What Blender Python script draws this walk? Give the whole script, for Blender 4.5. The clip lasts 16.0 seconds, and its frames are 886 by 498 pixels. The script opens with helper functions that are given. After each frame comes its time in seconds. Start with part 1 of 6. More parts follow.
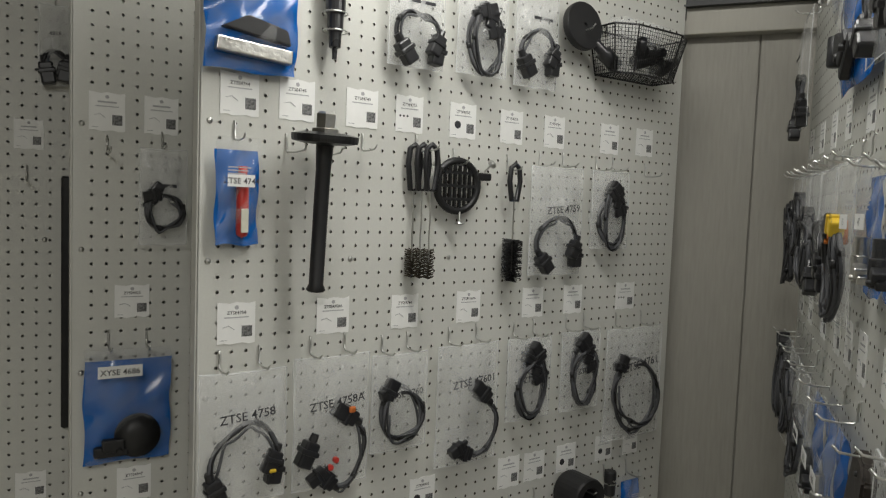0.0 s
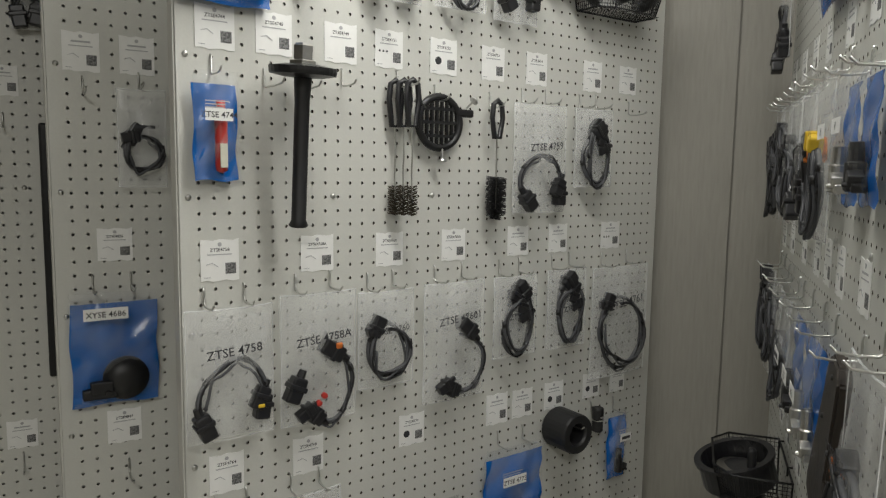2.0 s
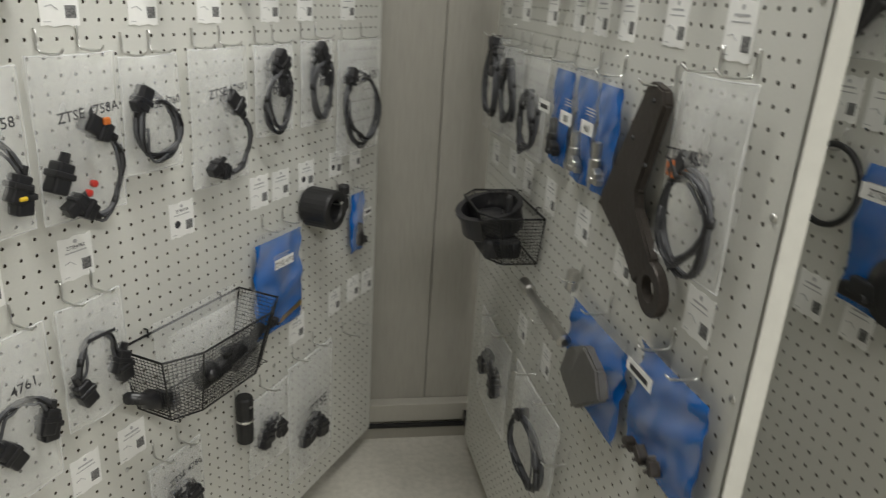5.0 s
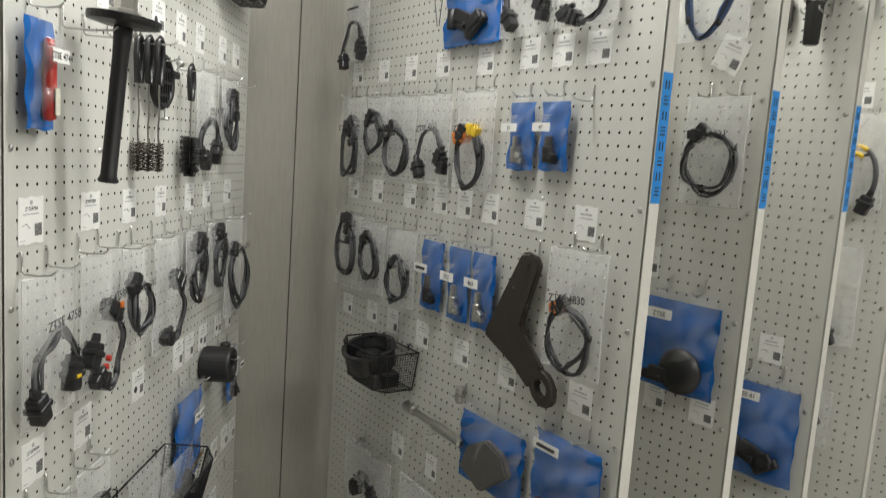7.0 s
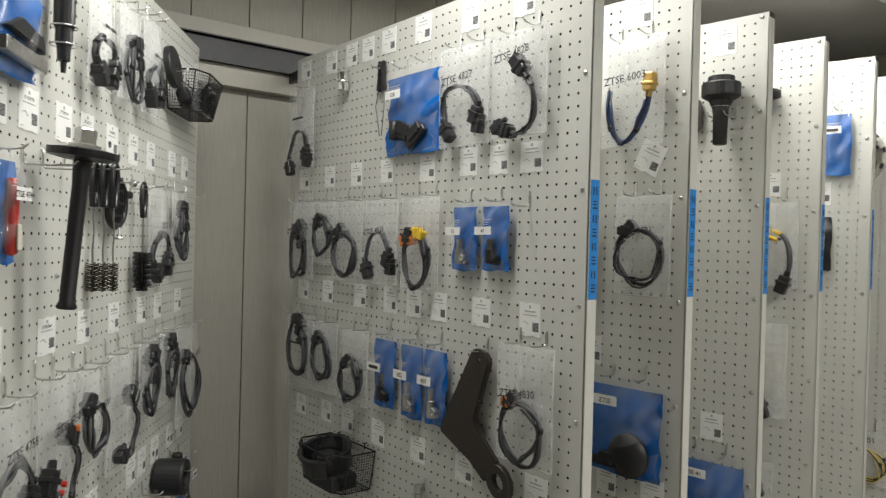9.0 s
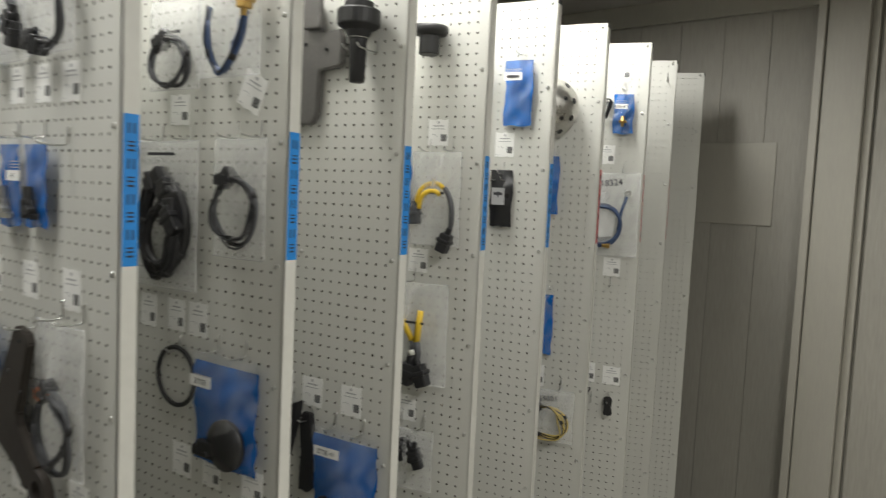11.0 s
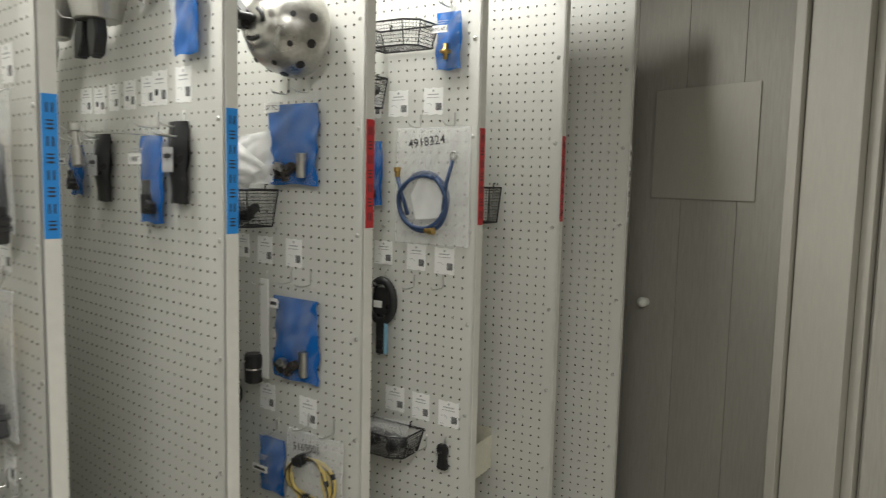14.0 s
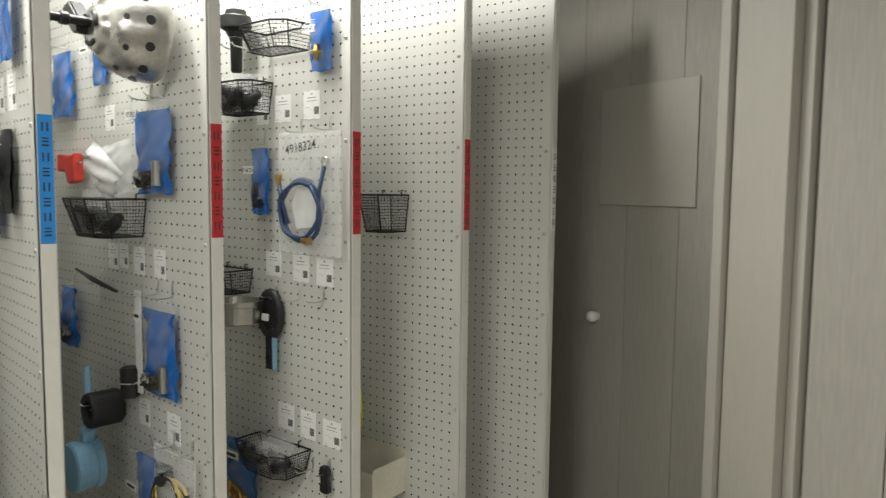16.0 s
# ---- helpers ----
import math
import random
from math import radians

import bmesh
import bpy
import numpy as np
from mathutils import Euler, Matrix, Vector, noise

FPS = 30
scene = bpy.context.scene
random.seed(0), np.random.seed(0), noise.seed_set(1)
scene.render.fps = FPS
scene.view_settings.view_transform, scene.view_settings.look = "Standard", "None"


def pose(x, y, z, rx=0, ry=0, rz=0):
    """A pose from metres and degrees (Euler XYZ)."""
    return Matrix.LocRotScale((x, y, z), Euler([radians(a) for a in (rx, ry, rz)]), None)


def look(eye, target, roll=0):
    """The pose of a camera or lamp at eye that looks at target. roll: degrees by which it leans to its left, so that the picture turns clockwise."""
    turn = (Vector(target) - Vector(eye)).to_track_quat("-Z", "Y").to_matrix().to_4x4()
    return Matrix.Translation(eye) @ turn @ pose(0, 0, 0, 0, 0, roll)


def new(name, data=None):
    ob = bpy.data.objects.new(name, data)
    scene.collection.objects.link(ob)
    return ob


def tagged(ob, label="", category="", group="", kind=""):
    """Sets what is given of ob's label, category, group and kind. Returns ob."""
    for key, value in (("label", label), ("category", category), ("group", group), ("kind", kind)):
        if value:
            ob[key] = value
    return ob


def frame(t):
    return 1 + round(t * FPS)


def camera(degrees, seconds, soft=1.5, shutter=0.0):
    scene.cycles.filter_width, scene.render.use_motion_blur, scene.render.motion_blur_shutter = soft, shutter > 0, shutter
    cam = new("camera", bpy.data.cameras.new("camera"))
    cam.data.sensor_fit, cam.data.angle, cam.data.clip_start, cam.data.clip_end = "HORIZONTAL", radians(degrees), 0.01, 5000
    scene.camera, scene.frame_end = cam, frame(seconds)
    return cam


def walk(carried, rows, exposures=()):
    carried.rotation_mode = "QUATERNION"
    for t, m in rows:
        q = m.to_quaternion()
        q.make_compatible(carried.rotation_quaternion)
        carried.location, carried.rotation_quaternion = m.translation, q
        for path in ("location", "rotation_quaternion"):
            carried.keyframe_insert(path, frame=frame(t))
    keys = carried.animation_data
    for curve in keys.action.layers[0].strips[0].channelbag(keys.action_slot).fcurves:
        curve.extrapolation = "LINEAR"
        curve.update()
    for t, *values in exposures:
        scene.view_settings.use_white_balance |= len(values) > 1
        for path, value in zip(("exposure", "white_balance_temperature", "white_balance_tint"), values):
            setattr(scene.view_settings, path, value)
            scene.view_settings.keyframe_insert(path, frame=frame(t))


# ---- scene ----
cam = camera(63.57, 16.0, soft=1.2, shutter=0.4)
PATH = [
    (0, (-0.0342, -0.0383, 1.5421), (-0.7954, 1.8065, 1.4103), 2.12),
    (0.5, (-0.0436, -0.0357, 1.5304), (-0.7882, 1.8120, 1.3526), 2.16),
    (1, (-0.0323, -0.0338, 1.5130), (-0.7823, 1.8097, 1.3160), 1.39),
    (1.5, (-0.0309, -0.0384, 1.5028), (-0.7689, 1.8098, 1.3036), 1.55),
    (2, (-0.0186, -0.0367, 1.4834), (-0.7512, 1.8110, 1.2613), 0.88),
    (2.5, (-0.0114, -0.0282, 1.4619), (-0.7308, 1.8212, 1.2125), 1.42),
    (3, (0.0067, -0.0247, 1.4416), (-0.7465, 1.8088, 1.1752), 1.68),
    (3.5, (0.0426, -0.0238, 1.4121), (-0.7577, 1.7888, 1.1402), 1.76),
    (4, (-0.0213, -0.0009, 1.3993), (-0.7699, 1.7858, 0.9020), 2.59),
    (4.5, (-0.1949, 0.0082, 1.3829), (-0.4329, 1.8954, 0.7649), 2.27),
    (5, (-0.3425, -0.0519, 1.3741), (-0.0082, 1.8001, 0.6972), 3.71),
    (5.2, (-0.3901, -0.0996, 1.3554), (0.0594, 1.7411, 0.7151), 2.32),
    (7.3, (-0.9044, -0.2847, 1.4713), (0.2377, 1.3488, 1.3067), 3.97),
    (7.5, (-0.9139, -0.2926, 1.4801), (0.2578, 1.3246, 1.3710), 3.44),
    (8, (-0.9225, -0.3057, 1.5021), (0.2727, 1.2979, 1.5022), 2.65),
    (8.2, (-0.9317, -0.3098, 1.5041), (0.2362, 1.3138, 1.5126), 2.43),
    (10.3, (-0.6556, -0.3959, 1.5255), (0.7766, 0.9958, 1.4157), 1.01),
    (10.5, (-0.5732, -0.4193, 1.5336), (0.9139, 0.9132, 1.4211), 2.04),
    (11, (-0.3825, -0.4585, 1.5370), (1.1624, 0.8029, 1.3879), 2.68),
    (11.5, (-0.1804, -0.4779, 1.5200), (1.4328, 0.6993, 1.4103), -0.38),
    (12, (0.0429, -0.5140, 1.5250), (1.5222, 0.8233, 1.3715), 0.33),
    (12.5, (0.2392, -0.5578, 1.5123), (1.6230, 0.8746, 1.3304), -1.02),
    (13, (0.4802, -0.6561, 1.5105), (1.8088, 0.8230, 1.2940), 0.48),
    (13.5, (0.6478, -0.7148, 1.5276), (1.8148, 0.8976, 1.3318), -0.41),
    (14, (0.8431, -0.7174, 1.5171), (2.0733, 0.8473, 1.3221), 1.32),
    (14.5, (0.9958, -0.6980, 1.5185), (2.1798, 0.9091, 1.3935), 0.72),
    (15, (1.1005, -0.7249, 1.5160), (2.1944, 0.9415, 1.3529), -0.82),
    (15.5, (1.2163, -0.8288, 1.5212), (2.2346, 0.8837, 1.3462), 1.94),
    (16, (1.2800, -0.8987, 1.5117), (2.3410, 0.7886, 1.3462), 0.63),
]
EXPOSURES = [(0, -0.46), (1.5, -0.34), (3.5, -0.15), (4.2, 0.02), (5, 0.28), (7.3, 0.34), (8.2, 0.14), (10.3, -0.03), (11, 0.02), (12.5, 0.02), (14.5, 0.22), (15.5, 0.35), (16, 0.47)]
walk(cam, [(t, look(eye, target, roll)) for t, eye, target, roll in PATH], EXPOSURES)

# ---------------------------------------------------------------- light
world = bpy.data.worlds.new("world")
scene.world = world
world.use_nodes = True
world.node_tree.nodes["Background"].inputs[0].default_value = (0.55, 0.58, 0.6, 1)
world.node_tree.nodes["Background"].inputs[1].default_value = 0.0

ROOM_X0, ROOM_X1, ROOM_Y0, WALL_Y, CEIL = -3.0, 2.935, -2.4, 1.95, 2.50
# the last two, over the aisle, are added fill with no known source
LAMPS = [(-0.05, 0.90, 18.0), (1.30, 0.75, 28.0), (0.25, -0.89, 31.0), (1.6, -1.70, 13.0)]
for lx, ly, LAMP_POWER in LAMPS:
    data = bpy.data.lights.new("assumed_tube_light", "AREA")
    data.shape, data.size, data.size_y, data.energy, data.color = "RECTANGLE", 1.2, 0.16, LAMP_POWER, (1.0, 0.988, 0.935)
    new("assumed_tube_light", data).matrix_world = pose(lx, ly, CEIL - 0.085)

# ---------------------------------------------------------------- materials
def mat(name, color, rough=0.5, metal=0.0, grain=0.0, scale=40.0, bump=0.0, stain=0.0, stain_scale=3.0, stretch=(1, 1, 1), per_object=0.0, **more):
    """A surface with fine grain, broad stains and relief, in world-sized object space."""
    m = bpy.data.materials.new(name)
    m.use_nodes = True
    nt = m.node_tree
    b = nt.nodes["Principled BSDF"]
    b.inputs["Base Color"].default_value = (*color, 1)
    b.inputs["Roughness"].default_value = rough
    b.inputs["Metallic"].default_value = metal
    for k, v in more.items():
        b.inputs[k.replace("_", " ")].default_value = v
    if not (grain or bump or stain or per_object):
        return m
    link = nt.links.new
    tc = nt.nodes.new("ShaderNodeTexCoord")
    mp = nt.nodes.new("ShaderNodeMapping")
    mp.inputs["Scale"].default_value = stretch
    link(tc.outputs["Object"], mp.inputs["Vector"])
    fine = nt.nodes.new("ShaderNodeTexNoise")
    fine.inputs["Scale"].default_value, fine.inputs["Detail"].default_value = scale, 5
    link(mp.outputs[0], fine.inputs["Vector"])
    col = None
    def mix(prev, fac_socket, amount):
        ramp = nt.nodes.new("ShaderNodeMapRange")
        ramp.inputs[1].default_value, ramp.inputs[2].default_value = 0.3, 0.7
        ramp.inputs[3].default_value, ramp.inputs[4].default_value = 1 - amount, 1 + amount * 0.5
        link(fac_socket, ramp.inputs[0])
        mul = nt.nodes.new("ShaderNodeMix")
        mul.data_type, mul.blend_type = "RGBA", "MULTIPLY"
        mul.inputs[0].default_value = 1
        if prev is None:
            mul.inputs[6].default_value = (*color, 1)
        else:
            link(prev, mul.inputs[6])
        link(ramp.outputs[0], mul.inputs[7])
        return mul.outputs[2]
    if grain:
        col = mix(col, fine.outputs[0], grain)
    if stain:
        broad = nt.nodes.new("ShaderNodeTexNoise")
        broad.inputs["Scale"].default_value, broad.inputs["Detail"].default_value = stain_scale, 4
        link(tc.outputs["Object"], broad.inputs["Vector"])
        col = mix(col, broad.outputs[0], stain)
        rr = nt.nodes.new("ShaderNodeMapRange")
        rr.inputs[3].default_value, rr.inputs[4].default_value = max(rough - 0.1, 0.02), min(rough + 0.1, 1)
        link(broad.outputs[0], rr.inputs[0])
        link(rr.outputs[0], b.inputs["Roughness"])
    if per_object:
        info = nt.nodes.new("ShaderNodeObjectInfo")
        col = mix(col, info.outputs["Random"], per_object)
    if col is not None:
        link(col, b.inputs["Base Color"])
    if bump:
        bp = nt.nodes.new("ShaderNodeBump")
        bp.inputs["Strength"].default_value, bp.inputs["Distance"].default_value = bump, 0.002
        link(fine.outputs[0], bp.inputs["Height"])
        link(bp.outputs[0], b.inputs["Normal"])
    return m


BOARD = mat("pegboard_paint", (0.60, 0.60, 0.56), 0.42, grain=0.03, scale=260, bump=0.06, stain=0.05, stain_scale=2.2)
# brown board core, taken near black to paint shade into the peg holes
SHADED_HARDBOARD = mat("shaded_hardboard", (0.06, 0.045, 0.03), 0.9, grain=0.1, scale=200)
TRIM_METAL = mat("painted_channel", (0.64, 0.635, 0.59), 0.38, grain=0.03, scale=60, stain=0.06, stain_scale=9)
SIDING = mat("painted_siding", (0.34, 0.326, 0.288), 0.58, grain=0.09, scale=22, bump=0.75, stain=0.07, stain_scale=2.5, stretch=(6, 6, 0.55), per_object=0.03)
TRIM_WOOD = mat("painted_trim", (0.37, 0.355, 0.31), 0.5, grain=0.04, scale=30, bump=0.2, stain=0.05, stretch=(5, 5, 0.6))
CONCRETE = mat("concrete", (0.52, 0.50, 0.44), 0.7, grain=0.12, scale=55, bump=0.3, stain=0.22, stain_scale=3.2)
CEILING = mat("ceiling_paint", (0.42, 0.41, 0.39), 0.8, grain=0.05, scale=80, bump=0.2, stain=0.04)
BLACK_STEEL = mat("black_steel", (0.019, 0.019, 0.02), 0.4, 0.3, grain=0.2, scale=40, stain=0.15, stain_scale=12)
ZINC = mat("zinc", (0.62, 0.62, 0.6), 0.28, 1.0, grain=0.08, scale=90)


# ---------------------------------------------------------------- mesh helpers
def mesh_of(name, bm, *mats, smooth=False):
    me = bpy.data.meshes.new(name)
    bm.normal_update()
    bm.to_mesh(me)
    bm.free()
    for m in mats:
        me.materials.append(m)
    if smooth:
        for p in me.polygons:
            p.use_smooth = True
    return me


def part(name, bm, material, parent, label="", smooth=False):
    """Links a bmesh, or a mesh, as one mesh object under a thing."""
    me = bm if isinstance(bm, bpy.types.Mesh) else mesh_of(name, bm, material, smooth=smooth)
    ob = new(name, me)
    ob.parent = parent
    return tagged(ob, label)


def thing(name, m, label, category, group="", kind=""):
    ob = new(name)
    ob.empty_display_size = 0.02
    ob.matrix_world = m
    return tagged(ob, label, category, group, kind)


def box(bm, x0, x1, y0, y1, z0, z1, bevel=0.0):
    vs = [bm.verts.new((x, y, z)) for z in (z0, z1) for y in (y0, y1) for x in (x0, x1)]
    fs = [bm.faces.new([vs[i] for i in q]) for q in ((0, 2, 3, 1), (4, 5, 7, 6), (0, 1, 5, 4), (2, 6, 7, 3), (0, 4, 6, 2), (1, 3, 7, 5))]
    if bevel:
        es = list({e for f in fs for e in f.edges})
        bmesh.ops.bevel(bm, geom=es, offset=bevel, segments=2, affect="EDGES", profile=0.5)
    return bm


def boxed(x0, x1, y0, y1, z0, z1, bevel=0.0):
    return box(bmesh.new(), x0, x1, y0, y1, z0, z1, bevel)


def structure(name, bm, material, label, category):
    ob = new(name, mesh_of(name, bm, material))
    return tagged(ob, label, category, kind="structure")


# ---------------------------------------------------------------- things: builders
def plain(name, c, rough=0.45, metal=0.0, **k):
    return mat(name, c, rough, metal, grain=k.pop("grain", 0.08), scale=k.pop("scale", 120), stain=k.pop("stain", 0.08), stain_scale=14, bump=k.pop("bump", 0.08), **k)


RUBBER = plain("black_rubber", (0.014, 0.014, 0.015), 0.48)
LOOM = plain("grey_loom", (0.07, 0.072, 0.078), 0.55, bump=0.3)
PLASTIC = plain("black_plastic", (0.018, 0.018, 0.02), 0.3)
PAPER = mat("label_paper", (0.84, 0.84, 0.82), 0.6, grain=0.02, scale=90, stain=0.03, stain_scale=20)
INK = mat("ink", (0.03, 0.03, 0.035), 0.6)
CODE_INK = mat("grey_print", (0.2, 0.2, 0.2), 0.6, grain=0.9, scale=420)
PALE_INK = mat("pale_ink", (0.42, 0.42, 0.43), 0.6)
BLUE_FILM = mat("blue_poly_bag", (0.005, 0.115, 0.43), 0.16, grain=0.12, scale=30, bump=0.4, stain=0.12, stain_scale=12)
BLUE_TAPE = mat("blue_tape", (0.02, 0.24, 0.66), 0.45, grain=0.05, scale=120, stain=0.06, stain_scale=20)
RED_TAPE = mat("red_tape", (0.48, 0.025, 0.03), 0.4, grain=0.05, scale=120, stain=0.06, stain_scale=20)
WHITE_TAPE = mat("white_tape", (0.75, 0.75, 0.73), 0.5, grain=0.05, scale=120)
STEEL = plain("bare_steel", (0.5, 0.49, 0.46), 0.32, 1.0)
CHROME = mat("chrome", (0.75, 0.75, 0.74), 0.12, 1.0, grain=0.05, scale=60)
CAST = plain("cast_aluminium", (0.5, 0.49, 0.46), 0.3, 0.95, bump=0.35, grain=0.15, stain=0.2)
BRASS = plain("brass", (0.55, 0.36, 0.12), 0.35, 1.0)
ORANGE = plain("orange_plastic", (0.75, 0.22, 0.03), 0.45)
YELLOW = plain("yellow_loom", (0.75, 0.5, 0.03), 0.45)
RED = plain("red_plastic", (0.5, 0.04, 0.03), 0.4)
BLUE_PLASTIC = plain("light_blue_plastic", (0.22, 0.42, 0.58), 0.45)
NAVY = plain("navy_hose", (0.03, 0.06, 0.14), 0.45)
BAND_BLUE = plain("blue_band", (0.01, 0.07, 0.2), 0.4)
SEAT_ORANGE = plain("faded_orange_seal", (0.6, 0.16, 0.03), 0.5)
BRIGHT_YELLOW = plain("yellow_strap", (0.7, 0.66, 0.08), 0.5)
GREY_PLATE = plain("grey_plate", (0.13, 0.125, 0.12), 0.42, 0.4)
RUSTY = plain("oiled_iron", (0.05, 0.042, 0.036), 0.5, 0.4, bump=0.4)
WHITE_PLASTIC = plain("white_plastic", (0.7, 0.7, 0.64), 0.4)
CREAM = plain("cream_plastic", (0.68, 0.66, 0.55), 0.45)
BRASS_HOSE = plain("pale_yellow_hose", (0.55, 0.42, 0.12), 0.5)
BRISTLE = plain("bristle", (0.045, 0.035, 0.022), 0.7)


def film_material(name, lo, hi, crease=0.9, gloss=0.1):
    m = bpy.data.materials.new(name)
    m.use_nodes = True
    nt = m.node_tree
    b = nt.nodes["Principled BSDF"]
    b.inputs["Base Color"].default_value = (0.86, 0.87, 0.87, 1)
    b.inputs["Roughness"].default_value = gloss
    tc = nt.nodes.new("ShaderNodeTexCoord")
    n = nt.nodes.new("ShaderNodeTexNoise")
    n.inputs["Scale"].default_value, n.inputs["Detail"].default_value = 11, 1.5
    n.inputs["Distortion"].default_value = 1.2
    nt.links.new(tc.outputs["Object"], n.inputs["Vector"])
    r = nt.nodes.new("ShaderNodeMapRange")
    r.inputs[1].default_value, r.inputs[2].default_value, r.inputs[3].default_value, r.inputs[4].default_value = 0.35, 0.75, lo, hi
    nt.links.new(n.outputs[0], r.inputs[0])
    nt.links.new(r.outputs[0], b.inputs["Alpha"])
    bp = nt.nodes.new("ShaderNodeBump")
    bp.inputs["Strength"].default_value, bp.inputs["Distance"].default_value = crease, 0.006
    nt.links.new(n.outputs[0], bp.inputs["Height"])
    nt.links.new(bp.outputs[0], b.inputs["Normal"])
    return m


FILM = film_material("clear_poly_film", 0.16, 0.31, 0.9, 0.09)
THIN_FILM = film_material("thin_poly_film", 0.04, 0.2, 1.0, 0.05)
FROST = film_material("frosted_poly_film", 0.4, 0.75)
rng = random.Random(7)


def tube(bm, pts, r, seg=7, closed=False, caps=True):
    """A round tube along points; r may be one radius or one for each point."""
    pts = [Vector(p) for p in pts]
    n = len(pts)
    rad = r if isinstance(r, (list, tuple)) else [r] * n
    rings, side = [], None
    for i, p in enumerate(pts):
        a, b = pts[i - 1] if (i or closed) else p, pts[(i + 1) % n] if (i < n - 1 or closed) else p
        t = (b - a).normalized()
        if side is None:
            side = t.orthogonal().normalized()
        side = (side - t * side.dot(t)).normalized()
        up = t.cross(side)
        rings.append([bm.verts.new(p + (side * math.cos(k * math.tau / seg) + up * math.sin(k * math.tau / seg)) * rad[i]) for k in range(seg)])
    for i in range(n if closed else n - 1):
        a, b = rings[i], rings[(i + 1) % n]
        for k in range(seg):
            bm.faces.new((a[k], a[(k + 1) % seg], b[(k + 1) % seg], b[k]))
    if caps and not closed:
        bm.faces.new(rings[0][::-1]), bm.faces.new(rings[-1])
    return bm


def tubed(pts, r, seg=7, closed=False):
    return tube(bmesh.new(), pts, r, seg, closed)


def lathe(bm, profile, axis="z", at=(0, 0, 0), seg=24):
    """Turns (radius, height) pairs round an axis."""
    rings = []
    for r, h in profile:
        ring = []
        for k in range(seg):
            c, s = r * math.cos(k * math.tau / seg), r * math.sin(k * math.tau / seg)
            p = (c, s, h) if axis == "z" else (c, -h, s) if axis == "y" else (h, c, s)
            ring.append(bm.verts.new(Vector(at) + Vector(p)))
        rings.append(ring)
    for a, b in zip(rings, rings[1:]):
        for k in range(seg):
            bm.faces.new((a[k], a[(k + 1) % seg], b[(k + 1) % seg], b[k]))
    bm.faces.new(rings[0][::-1]), bm.faces.new(rings[-1])
    bmesh.ops.recalc_face_normals(bm, faces=bm.faces)
    return bm


def turned(profile, axis="z", at=(0, 0, 0), seg=24):
    return lathe(bmesh.new(), profile, axis, at, seg)


def outline(pts, y0, y1, bevel=0.0):
    """A plate cut to an outline of (x, z) points, from y0 to y1."""
    bm = bmesh.new()
    f = bm.faces.new([bm.verts.new((x, y0, z)) for x, z in pts])
    ext = bmesh.ops.extrude_face_region(bm, geom=[f])
    bmesh.ops.translate(bm, vec=(0, y1 - y0, 0), verts=[v for v in ext["geom"] if isinstance(v, bmesh.types.BMVert)])
    bmesh.ops.recalc_face_normals(bm, faces=bm.faces)
    if bevel:
        bmesh.ops.bevel(bm, geom=[e for e in bm.edges if e.calc_face_angle(0) > 0.5], offset=bevel, segments=2, affect="EDGES")
    return bm


def text_mesh(words, height, material):
    cu = bpy.data.curves.new("writing", "FONT")
    cu.body, cu.size, cu.align_x, cu.resolution_u = words, height * 1.35, "CENTER", 2
    cu.offset = height * 0.012
    tmp = bpy.data.objects.new("writing", cu)
    scene.collection.objects.link(tmp)
    bpy.context.view_layer.update()
    me = bpy.data.meshes.new_from_object(tmp.evaluated_get(bpy.context.evaluated_depsgraph_get()))
    bpy.data.objects.remove(tmp)
    bpy.data.curves.remove(cu)
    me.materials.clear()
    me.materials.append(material)
    return me


def writing(parent, words, x, y, z, height, material=None, tilt=0.0):
    ob = part("writing", text_mesh(words, height, material or INK), None, parent)
    ob.matrix_local = pose(x, y, z, 90, tilt, 0)
    return ob


def place(key, u, z, out=0.0):
    return PANELS[key][0] @ pose(u, -out, z)


LABELS = {}


